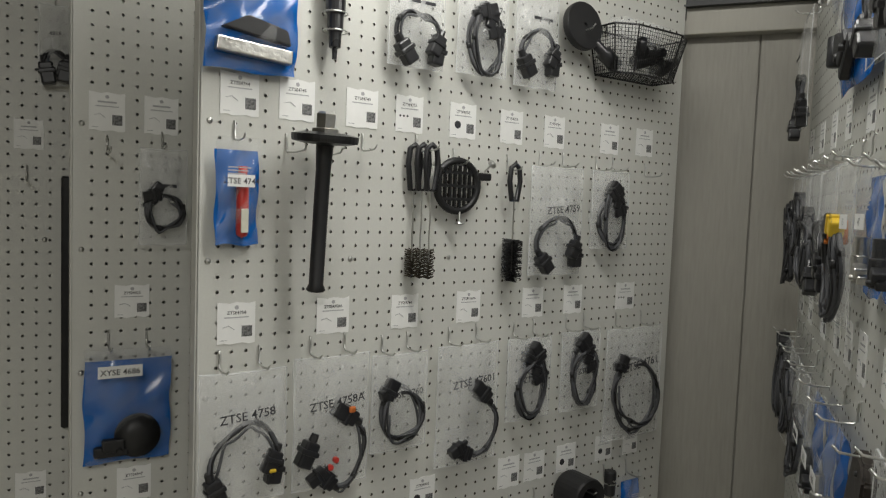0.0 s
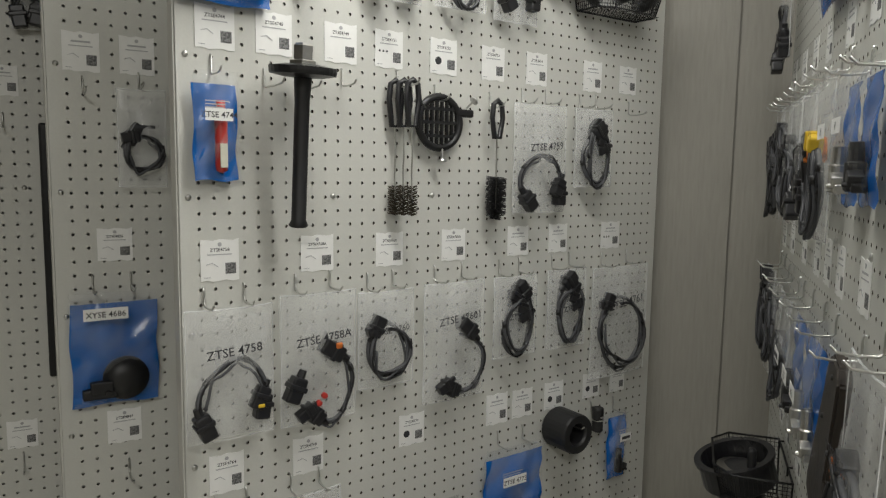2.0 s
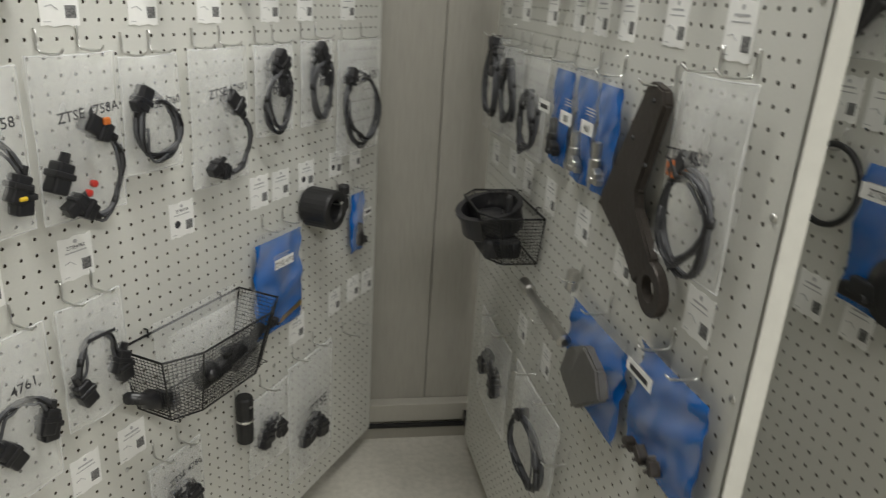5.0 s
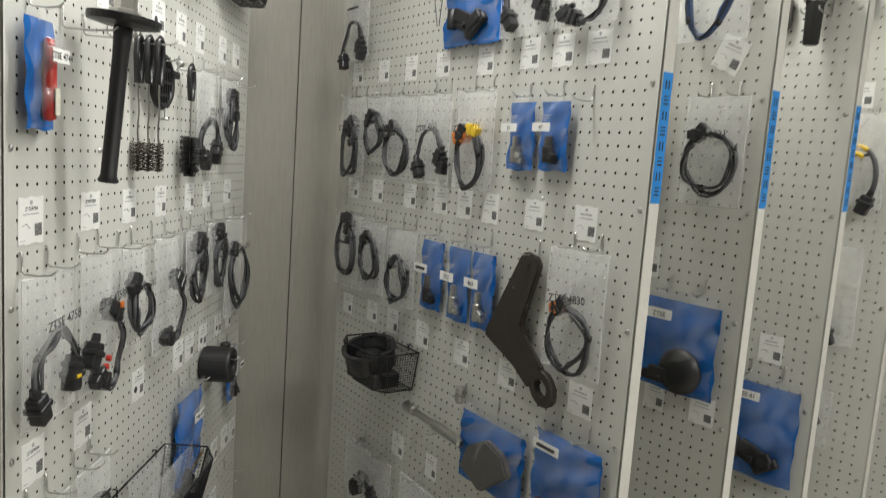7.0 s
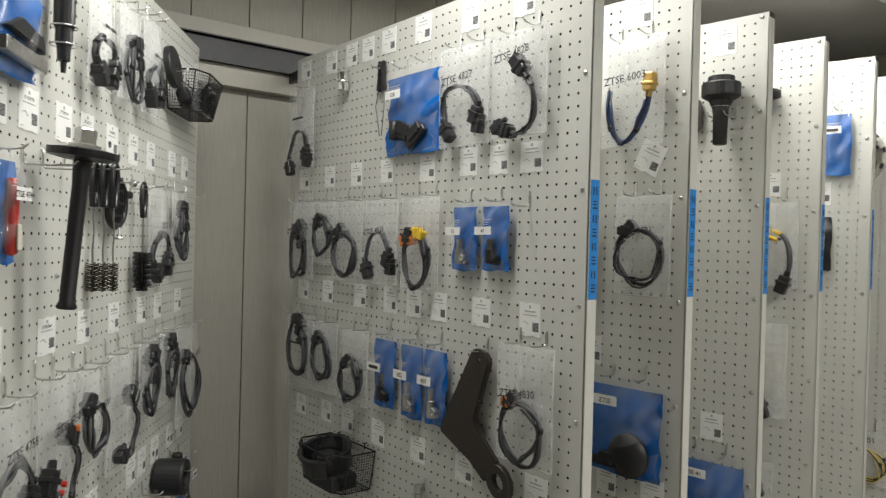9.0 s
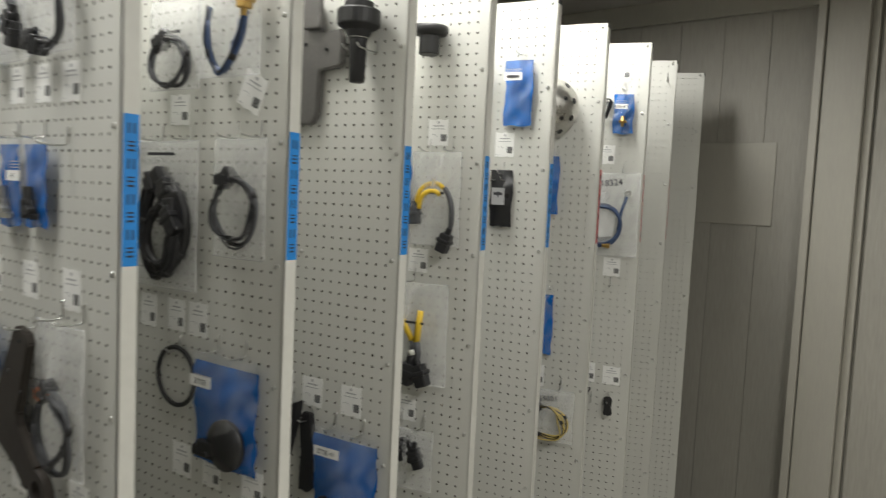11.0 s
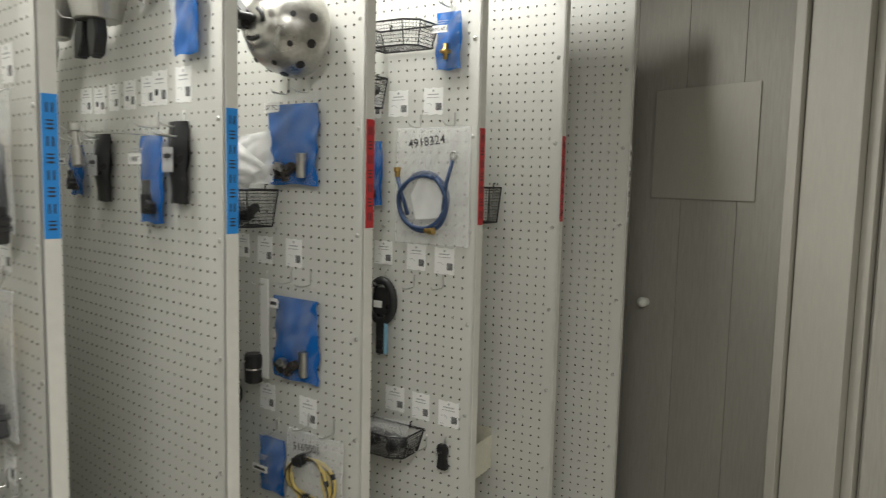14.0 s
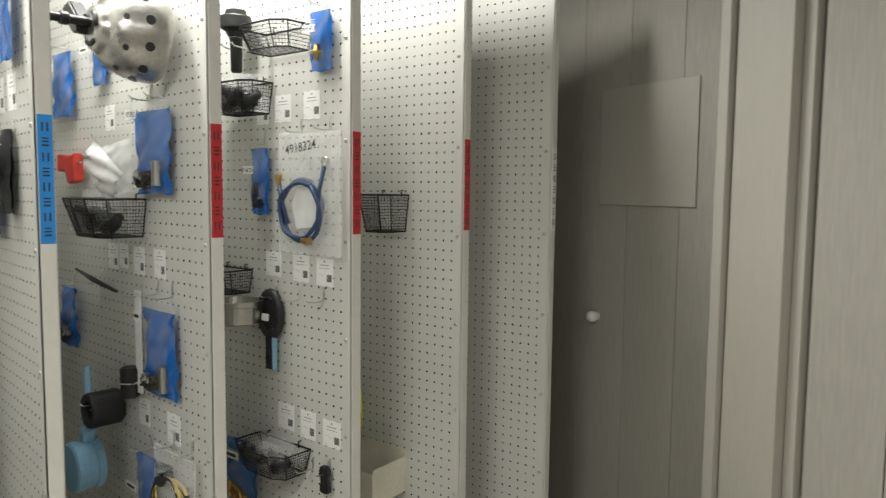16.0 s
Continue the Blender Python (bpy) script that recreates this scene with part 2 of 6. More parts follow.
def label(key, u, z, w, h, words="", picture=0, tilt=0.0, kind="label card"):
    """A white part card stuck on the board: (u, z) is its upper middle."""
    size = (round(w, 3), round(h, 3))
    if size not in LABELS:
        bm, nx = bmesh.new(), 6
        rows = []
        for j in range(2):
            row = []
            for i in range(nx + 1):
                x = (i / nx - 0.5) * w
                wave = 0.0015 * math.sin(i * 2.1 + j)
                row.append(bm.verts.new((x, -0.0012, (0 if j else -h) + wave)))
            rows.append(row)
        for i in range(nx):
            bm.faces.new((rows[0][i], rows[0][i + 1], rows[1][i + 1], rows[1][i]))
        ext = bmesh.ops.extrude_face_region(bm, geom=bm.faces[:])
        bmesh.ops.translate(bm, vec=(0, 0.001, 0), verts=[v for v in ext["geom"] if isinstance(v, bmesh.types.BMVert)])
        bmesh.ops.recalc_face_normals(bm, faces=bm.faces)
        card = mesh_of("card", bm, PAPER)
        code = mesh_of("code_block", boxed(w * 0.14, w * 0.42, -0.0016, -0.0012, -h * 0.84, -h * 0.57), CODE_INK)
        line = mesh_of("text_line", boxed(-w * 0.32, w * 0.32, -0.0016, -0.0012, -h * 0.37, -h * 0.345), PALE_INK)
        foot = mesh_of("foot_line", boxed(-w * 0.42, -w * 0.25, -0.0016, -0.0012, -h * 0.92, -h * 0.905), PALE_INK)
        dot = mesh_of("seal_dot", turned([(w * 0.055, 0.0012), (w * 0.055, 0.0016)], "y", (0, 0, -h * 0.11), 10), PALE_INK)
        LABELS[size] = (card, code, line, foot, dot)
    ob = thing("label_card", place(key, u, z) @ pose(0, 0, 0, 0, tilt, 0), "white paper part card with black print on the pegboard", kind, "part cards")
    for nm, me in zip(("card", "code_block", "text_line", "foot_line", "seal_dot"), LABELS[size]):
        part(nm, me, None, ob)
    if words:
        writing(ob, words, 0, -0.0016, -h * 0.28, h * 0.085)
    else:
        part("number_bar", boxed(-w * 0.26, w * 0.26, -0.0016, -0.0012, -h * 0.265, -h * 0.222), PALE_INK, ob)
    if picture == 1:
        bm = tubed([(-w * 0.36, -0.0014, -h * 0.6), (-w * 0.2, -0.0014, -h * 0.56), (-w * 0.05, -0.0014, -h * 0.66)], w * 0.012, 4)
        part("printed_picture", bm, PALE_INK, ob)
    elif picture == 2:
        part("printed_picture", turned([(w * 0.12, 0.0012), (w * 0.12, 0.0017)], "y", (-w * 0.2, 0, -h * 0.62), 12), INK, ob)
    elif picture == 3:
        bm = bmesh.new()
        for k in range(3):
            lathe(bm, [(w * 0.035, 0.0012), (w * 0.035, 0.0017)], "y", (-w * (0.34 - 0.13 * k), 0, -h * 0.56), 8)
        part("printed_picture", bm, INK, ob)
    return ob


HOOKS = {}


def hook(key, u, z, length=0.046):
    """A zinc peg hook; z is the height of the hole it hangs in."""
    if length not in HOOKS:
        bm = tubed([(0, 0.006, 0.003), (0, -0.003, 0.003), (0, -0.004, -0.004), (0, -0.004, -0.024), (0, -0.008, -0.028), (0, -length * 0.6, -0.029), (0, -length, -0.027), (0, -length - 0.008, -0.02)], 0.0018, 6)
        HOOKS[length] = mesh_of("peg_hook", bm, ZINC, smooth=True)
    ob = new("peg_hook", HOOKS[length])
    ob.matrix_world = place(key, u, z)
    return tagged(ob, "zinc wire peg hook in the pegboard", "peg hook", "peg hooks")


def sheet(w, h, y, bulge, seed, nx=8, nz=10, crease=1.0, taper=0.0):
    """A slack sheet of film hanging from z=0, bulging towards the viewer."""
    r = random.Random(seed)
    ph = [r.uniform(0, 6.28) for _ in range(6)]
    bm = bmesh.new()
    grid = []
    for j in range(nz + 1):
        v = j / nz
        row = []
        for i in range(nx + 1):
            a = i / nx * 2 - 1
            edge = (1 - a * a) * math.sin(min(v * 1.15, 1) * math.pi * 0.9 + 0.15)
            wr = 0.0022 * math.sin(a * 5 + ph[0] + v * 4) + 0.0018 * math.sin(v * 17 + ph[1] + a * 3)
            wr = wr * crease + (0.003 * abs(math.sin(a * 6 + v * 11 + ph[4])) * math.sin(v * 23 + a * 7 + ph[5]) if crease > 1 else 0)
            x = a * w / 2 * (1 - taper * v) + 0.002 * math.sin(v * 9 + ph[2]) * abs(a)
            z = -h * v + 0.002 * math.sin(a * 4 + ph[3]) * v
            row.append(bm.verts.new((x, -y - max(0, edge) * bulge + (wr if 0 < j < nz else 0), z)))
        grid.append(row)
    for j in range(nz):
        for i in range(nx):
            bm.faces.new((grid[j + 1][i], grid[j + 1][i + 1], grid[j][i + 1], grid[j][i]))
    return bm


def loop(cx, cz, rx, rz, a0, a1, y, n=20, wob=0.05, seed=0):
    r = random.Random(seed)
    p1, p2 = r.uniform(0, 6), r.uniform(0, 6)
    out = []
    for i in range(n + 1):
        a = math.radians(a0 + (a1 - a0) * i / n)
        k = 1 + wob * math.sin(2 * a + p1) + wob * 0.6 * math.sin(3 * a + p2)
        out.append((cx + rx * k * math.cos(a), -y - 0.003 * math.sin(i * 0.7 + p1), cz + rz * k * math.sin(a)))
    return out


def connector(parent, p, ang, size, material, label=""):
    """A moulded plug: a stepped housing with a collar."""
    size *= 1.22
    bm = boxed(-size * 0.36, size * 0.36, -size * 0.32, size * 0.32, -size * 0.75, size * 0.45, size * 0.1)
    box(bm, -size * 0.44, size * 0.44, -size * 0.38, size * 0.38, -size * 0.15, size * 0.1, size * 0.06)
    lathe(bm, [(size * 0.22, 0), (size * 0.18, size * 0.4)], "z", (0, 0, size * 0.42), 8)
    ob = part("connector", bm, material, parent, label)
    ob.matrix_local = Matrix.Translation(p) @ pose(0, 0, 0, 0, ang, 0)
    return ob


def harness(parent, cx, cz, rx, rz, a0, a1, r=0.0045, plugs=((0.022, None), (0.022, None)), turns=1, y=0.012, material=None, seed=0):
    """A cable loop with a plug at each end."""
    base = material or LOOM
    r = r * (1.5 if material is YELLOW else 0.8)
    pts = []
    for k in range(turns):
        pts = loop(cx, cz, rx * (1 - 0.06 * k), rz * (1 - 0.07 * k), a0 - 25 * k * (k % 2), a1 + 15 * k, y + 0.006 * k, 22, 0.1, seed + k)
        part("cable", tubed(pts, r * (1 - 0.15 * k), 7), base, parent, smooth=True)
        for at in (6, 14):
            d = (Vector(pts[at + 1]) - Vector(pts[at])).normalized() * 0.006
            part("tape_band", tubed([Vector(pts[at]) - d, Vector(pts[at]) + d], r * 1.22, 7), RUBBER, parent, smooth=True)
        lead = [(p[0] * 0.97 + cx * 0.03 + 0.002 * math.sin(i), p[1] - r * 1.1, p[2] + 0.003 * math.cos(i * 0.9)) for i, p in enumerate(pts)]
        part("thin_lead", tubed(lead, 0.0019, 5), PLASTIC, parent, smooth=True)
        rl = random.Random(seed * 3 + k)
        ca, cb = rl.uniform(0.80, 0.93), rl.uniform(0.9, 1.08)
        strand = [(cx + (p[0] - cx) * ca + 0.004 * math.sin(i * 0.8 + seed), p[1] - 0.004, cz + (p[2] - cz) * cb - 0.004 + 0.003 * math.cos(i * 1.3)) for i, p in enumerate(pts[2:-2])]
        part("second_strand", tubed(strand, r * 0.55, 6), base, parent, smooth=True)
        for (size, m), end, nxt in zip(plugs, (pts[0], pts[-1]), (pts[2], pts[-3])):
            if k == 0 and size:
                d = Vector(end) - Vector(nxt)
                ang = math.degrees(math.atan2(d.x, -d.z)) * -1
                connector(parent, end, ang, size, m or PLASTIC)


def clear_bag(key, u, z, w, h, words="", style=0, hooks=2, wz=0.4, cx=0.0, cz=0.62, size=0.36, accent=None, material=None, out=0.022, what="a grey cable harness"):
    """A clear poly bag hung on peg hooks with a cable inside; (u, z) is the middle of its upper hem."""
    seed = rng.randrange(10000)
    ob = thing("parts_bag", place(key, u, z, out), "clear plastic bag holding " + what, "parts bag", "hanging parts bags")
    part("front_film", sheet(w, h, 0.004, 0.016, seed), FILM, ob, "clear film", True)
    part("back_film", sheet(w, h, 0.0, -0.006, seed + 1), FILM, ob, "clear film", True)
    part("seam", tubed([(-w / 2, -0.003, 0), (-w / 6, -0.005, -0.0025), (w / 6, -0.005, -0.002), (w / 2, -0.003, 0.001)], 0.0013, 5), FROST, ob, "folded clear hem")
    for s in (-1, 1):
        part("side_seam", tubed([(s * w / 2, -0.004, 0), (s * w * 0.497, -0.006, -h * 0.5), (s * w / 2, -0.003, -h)], 0.0008, 4), FROST, ob, "welded clear edge")
    part("bottom_seam", tubed([(-w / 2, -0.004, -h), (0, -0.007, -h - 0.001), (w / 2, -0.003, -h)], 0.0008, 4), FROST, ob, "welded clear edge")
    rx, rz = w * size, min(w * size * 1.15, h * 0.3)
    c = (w * cx, -h * cz)
    if style == 0:
        harness(ob, *c, rx, rz, 215, -20, 0.0058, ((0.031, None), (0.03, None)), 1, seed=seed, material=material)
        connector(ob, (c[0] + rx * 0.9, -0.014, c[1] - rz * 0.1), 25, 0.028, PLASTIC)
        if accent:
            part("plug_seal", boxed(c[0] + rx * 0.72, c[0] + rx * 0.72 + 0.012, -0.028, -0.022, c[1] - rz * 0.42, c[1] - rz * 0.42 + 0.006, 0.002), accent, ob, "coloured plug seal")
    elif style == 1:
        harness(ob, *c, rx, rz, 125, -235, 0.0053, ((0.034 if accent is ORANGE else 0.022, accent), (0.028, None)), 2, seed=seed, material=material)
        if accent is ORANGE:
            connector(ob, (c[0] + rx * 0.25, -0.018, c[1] + rz * 1.05), -70, 0.026, YELLOW)
    elif style == 2:
        harness(ob, *c, rx * 0.9, rz * 1.15, 70, -120, 0.0055, ((0.033, None), (0.03, None)), 1, seed=seed, material=material)
        if accent:
            part("plug_seal", boxed(c[0] + rx * 0.2, c[0] + rx * 0.2 + 0.013, -0.03, -0.024, c[1] + rz * 1.05, c[1] + rz * 1.05 + 0.012, 0.003), SEAT_ORANGE, ob, "faded orange plug face")
        connector(ob, (c[0] - rx * 0.75, -0.014, c[1] - rz * 0.75), 60, 0.024, PLASTIC)
        if accent is ORANGE:
            connector(ob, (c[0] - rx * 1.15, -0.014, c[1] + rz * 0.05), 25, 0.032, PLASTIC)
            for dx, dz, m in ((-0.35, -0.55, RED), (-0.15, -0.35, RED), (-0.55, -0.95, YELLOW)):
                part("plug_seal", turned([(0.002, 0.012), (0.0055, 0.013), (0.0055, 0.02), (0.002, 0.021)], "y", (c[0] + rx * dx, 0, c[1] + rz * dz), 10), m, ob, "coloured plug seal")
    elif style == 3:
        harness(ob, *c, rx * 0.85, rz * 1.3, 100, 430, 0.0052, ((0.03, None), (0.03, accent)), 2, seed=seed, material=material)
        for k in range(2):
            connector(ob, (c[0] + rx * (0.2 + 0.3 * k), -0.016, c[1] + rz * (0.9 - 0.5 * k)), 20 + 50 * k, 0.024, PLASTIC)
    elif style == 4:
        harness(ob, *c, rx, rz * 1.5, 175, 365, 0.008, ((0, None), (0.028, accent or BRASS)), 1, seed=seed, material=material or NAVY)
    elif style == 5:
        for k in range(3):
            harness(ob, c[0], c[1] + rz * 0.3 * k, rx * (0.8 - 0.15 * k), rz * (0.9 - 0.2 * k), 160 + 20 * k, 10 - 15 * k, 0.006, ((0.03, None), (0.03, None)), 1, seed=seed + k, material=material)
    elif style == 8:
        for k in range(3):
            harness(ob, c[0] + 0.006 * k, c[1] - 0.008 * k, rx * (0.95 - 0.2 * k), rz * (1.25 - 0.22 * k), 110 - 40 * k, 455 - 30 * k, 0.0125, ((0.04, None), (0.036, None)), 1, y=0.012 + 0.006 * k, seed=seed + k, material=RUBBER)
    elif style == 6:
        for k in range(2):
            x0, x1 = w * (-0.12 + 0.3 * k), w * (0.1 + 0.06 * k)
            part("yellow_sleeve", tubed([(x0, -0.012, -h * 0.27), (x0 + (x1 - x0) * 0.4, -0.016, -h * 0.4), (x1, -0.014 - 0.006 * k, -h * 0.58)], 0.0085, 10), YELLOW, ob, "yellow sleeve", True)
            part("black_cable", tubed([(x1, -0.015 - 0.006 * k, -h * 0.57), (x1 + w * 0.02, -0.016, -h * 0.7), (x1 - w * 0.02, -0.016, -h * 0.82)], 0.009, 8), LOOM, ob, smooth=True)
            connector(ob, (x1 - w * 0.05 + w * 0.1 * k, -0.016, -h * 0.88), 10 - 30 * k, 0.04, PLASTIC)
        part("band", tubed([(w * 0.1, -0.017, -h * 0.66), (w * 0.12, -0.017, -h * 0.71)], 0.012, 10), WHITE_PLASTIC, ob, "white band", True)
    elif style == 7:
        for k in range(2):
            part("yellow_sleeve", tubed(loop(0, c[1], rx * (1 - 0.25 * k), rz * (1.25 - 0.3 * k), 165, 60, 0.012 + 0.008 * k, 12, 0.03, seed), 0.0058, 9), YELLOW, ob, "yellow sleeve", True)
        part("black_cable", tubed(loop(0, c[1], rx, rz * 1.25, 60, -45, 0.012, 10, 0.03, seed), 0.0068, 8), LOOM, ob, smooth=True)
        connector(ob, (rx * 0.7, -0.014, c[1] - rz * 0.95), 20, 0.034, PLASTIC)
        connector(ob, (-rx * 0.95, -0.014, c[1] + rz * 0.05), -5, 0.03, LOOM)
    if words:
        writing(ob, words, 0, -0.027, -h * wz, w * 0.105 if len(words) > 6 else w * 0.14, tilt=-3 - rng.random() * 5)
    else:
        part("marker_text", boxed(-w * 0.2, w * 0.24, -0.0203, -0.0198, -h * wz, -h * wz + 0.006), INK, ob)
    if hooks == 2:
        hook(key, u - w * 0.24, z + 0.03), hook(key, u + w * 0.22, z + 0.032)
    elif hooks:
        hook(key, u, z + 0.03)
    return ob


def lump(parent, x, z, w, h, seed, material, y=0.012, name="tool_part", tilt=0):
    """An angular machined part: stacked bevelled steps."""
    r = random.Random(seed)
    bm = boxed(-w / 2, w / 2, -0.008, 0.008, -h / 2, h * 0.1, min(w, h) * 0.12)
    box(bm, -w * r.uniform(0.15, 0.3), w * r.uniform(0.3, 0.45), -0.012, 0.004, -h * 0.2, h / 2, min(w, h) * 0.1)
    lathe(bm, [(min(w, h) * 0.17, -0.002), (min(w, h) * 0.2, 0.004), (min(w, h) * 0.14, 0.016)], "y", (w * 0.2, 0, -h * 0.15), 12)
    ob = part(name, bm, material, parent)
    ob.matrix_local = pose(x, -y, z, 0, tilt, 0)
    return ob


def blue_bag(key, u, z, w, h, words="", content="dark", header=0.12, hooks=1, lz=0.3, taper=0.0, out=0.016, tilt=0.0, what="dark tool parts", label_w=0.62):
    """A flat bag with a blue back and a clear front and header, holding tool parts."""
    seed = rng.randrange(10000)
    ob = thing("blue_parts_bag", place(key, u, z, out) @ pose(0, 0, 0, 0, tilt, 0), "blue backed plastic bag with " + what, "parts bag", "blue parts bags")
    hz = h * header
    w = w * 0.93
    blue = part("blue_back", sheet(w, h - hz, 0.002, 0.010 if w > 0.1 else 0.006, seed, 12, 16, 1.6 if w > 0.1 else 0.9, taper), BLUE_FILM, ob, "glossy blue film", True)
    blue.location = (0, 0, -hz)
    part("clear_front", sheet(w * 0.99, h * 0.995, 0.007, 0.022 if w > 0.1 else 0.016, seed + 3, 14, 18, 2.4, taper), THIN_FILM, ob, "clear film", True)
    zc = -hz - (h - hz) * 0.72
    m = {"dark": RUBBER, "steel": STEEL, "black": BLACK_STEEL, "brass": BRASS, "rusty": RUSTY}.get(content)
    if content == "red":
        part("bottle", turned([(w * 0.02, 0), (w * 0.12, 0.004), (w * 0.14, 0.012), (w * 0.14, h * 0.5), (w * 0.1, h * 0.56), (w * 0.1, h * 0.66)], "z", (w * 0.08, -0.013, -h * 0.93), 16), RED, ob, "red plastic bottle", True)
        part("bottle_label", boxed(-w * 0.0, w * 0.17, -0.026, -0.0235, -h * 0.88, -h * 0.66, 0.001), CREAM, ob)
    elif content == "pins":
        part("pin", turned([(w * 0.06, 0), (w * 0.07, 0.002), (w * 0.07, h * 0.26), (w * 0.05, h * 0.265)], "z", (w * 0.27, -0.016, -h * 0.92), 14), STEEL, ob, "steel pin")
        for k, (px, pz, m2, tilt) in enumerate(((-0.08, 0.88, RUSTY, 70), (-0.26, 0.86, RUBBER, 40), (0.08, 0.82, RUSTY, -30), (-0.14, 0.8, STEEL, 15))):
            lump(ob, w * px, -h * pz, w * 0.2, h * 0.09, seed + k, m2, 0.013 + 0.003 * k, tilt=tilt)
    elif content == "bars":
        o = part("steel_bar", boxed(-w * 0.42, w * 0.4, -0.026, -0.008, -0.011, 0.011, 0.002), CAST, ob, "pale machined bar")
        o.matrix_local = pose(0, 0, -h * 0.84, 0, 4, 0)
        o = part("black_bar", outline([(-w * 0.36, -0.008), (w * 0.4, -0.012), (w * 0.34, 0.012), (-w * 0.1, 0.02)], -0.024, -0.01, 0.002), BLACK_STEEL, ob, "black wedge bar")
        o.matrix_local = pose(0, 0, -h * 0.68, 0, 6, 0)
    elif content == "strip":
        part("brass_strip", outline([(-w * 0.12, -h * 0.93), (w * 0.42, -h * 0.86), (w * 0.42, -h * 0.81), (w * 0.0, -h * 0.87)], -0.014, -0.011, 0.0008), BRASS, ob, "thin brass strip")
        lump(ob, -w * 0.26, -h * 0.86, w * 0.14, h * 0.08, seed, RUBBER, 0.013)
    elif content == "small":
        for k in range(3):
            lump(ob, w * (-0.3 + 0.2 * k), -h * (0.9 - 0.03 * k), w * 0.16, h * 0.1, seed + k, RUSTY, 0.014, tilt=30 * k)
    elif content == "bolt":
        part("brass_fitting", turned([(w * 0.08, 0), (w * 0.08, h * 0.08), (w * 0.2, h * 0.1), (w * 0.2, h * 0.14), (w * 0.1, h * 0.15), (w * 0.09, h * 0.24)], "z", (0, -0.016, zc - h * 0.1), 12), BRASS, ob, "brass fitting", True)
    elif content == "wedge":
        part("wedge_block", outline([(-w * 0.35, -h * 0.8), (w * 0.0, -h * 0.98), (w * 0.42, -h * 0.6), (w * 0.3, -h * 0.38), (w * 0.05, -h * 0.3), (-w * 0.25, -h * 0.5)], -0.03, -0.01, 0.004), GREY_PLATE, ob, "dark angular block")
    elif content == "puck":
        part("round_base", turned([(w * 0.2, 0.004), (w * 0.27, 0.01), (w * 0.27, 0.02), (w * 0.1, 0.03)], "y", (w * 0.1, 0, zc - h * 0.02), 20), RUBBER, ob, "black rubber puck", True)
        lump(ob, -w * 0.2, zc - h * 0.1, w * 0.4, h * 0.16, seed, RUBBER, 0.016)
    elif m and w < 0.1:
        rr = min(w * 0.15, 0.011)
        part("pin", turned([(rr * 0.8, 0), (rr, 0.002), (rr, h * 0.2), (rr * 0.75, h * 0.21), (rr * 0.75, h * 0.34), (rr * 0.6, h * 0.345)], "z", (-w * 0.03, -0.014, -h * 0.9), 14), m, ob, smooth=False)
        lump(ob, w * 0.14, -h * 0.82, w * 0.34, h * 0.12, seed, m, 0.013, tilt=25)
    elif m:
        lump(ob, -w * 0.08, zc, w * 0.5, h * 0.2, seed, m, 0.016, tilt=20)
        lump(ob, w * 0.16, zc - h * 0.06, w * 0.36, h * 0.16, seed + 1, m, 0.018, tilt=-35)
        part("pin", turned([(w * 0.05, 0), (w * 0.06, 0.003), (w * 0.06, h * 0.2), (w * 0.04, h * 0.21)], "z", (-w * 0.24, -0.022, zc - h * 0.08), 10), m, ob, smooth=True)
    if label_w:
        lw = w * label_w
        lx = -w * 0.45 + lw / 2 + (w * 0.1 if label_w < 0.5 else w * 0.08)
        card = part("white_label", boxed(lx - lw / 2, lx + lw / 2, -0.036, -0.0355, -hz - h * lz, -hz - h * lz + min(0.022, h * 0.11)), PAPER, ob, "white label strip")
        hh = min(0.022, h * 0.11)
        if words:
            writing(card, words, lx, -0.0366, -hz - h * lz + hh * 0.25, hh * 0.5)
        else:
            part("label_text", boxed(lx - lw * 0.35, lx + lw * 0.35, -0.0368, -0.0362, -hz - h * lz + hh * 0.3, -hz - h * lz + hh * 0.65), INK, card)
        bm = bmesh.new()
        for k in range(3):
            box(bm, lx - lw * 0.45, lx + lw * (0.4 - 0.1 * k), -0.03, -0.0297, -hz - h * (lz * 0.5) - 0.005 * k, -hz - h * (lz * 0.5) - 0.005 * k + 0.0018)
        part("printed_text", bm, PALE_INK, ob)
    if hooks == 2:
        hook(key, u - w * 0.22, z + 0.028), hook(key, u + w * 0.22, z + 0.028)
    elif hooks:
        hook(key, u, z + 0.024)
    return ob


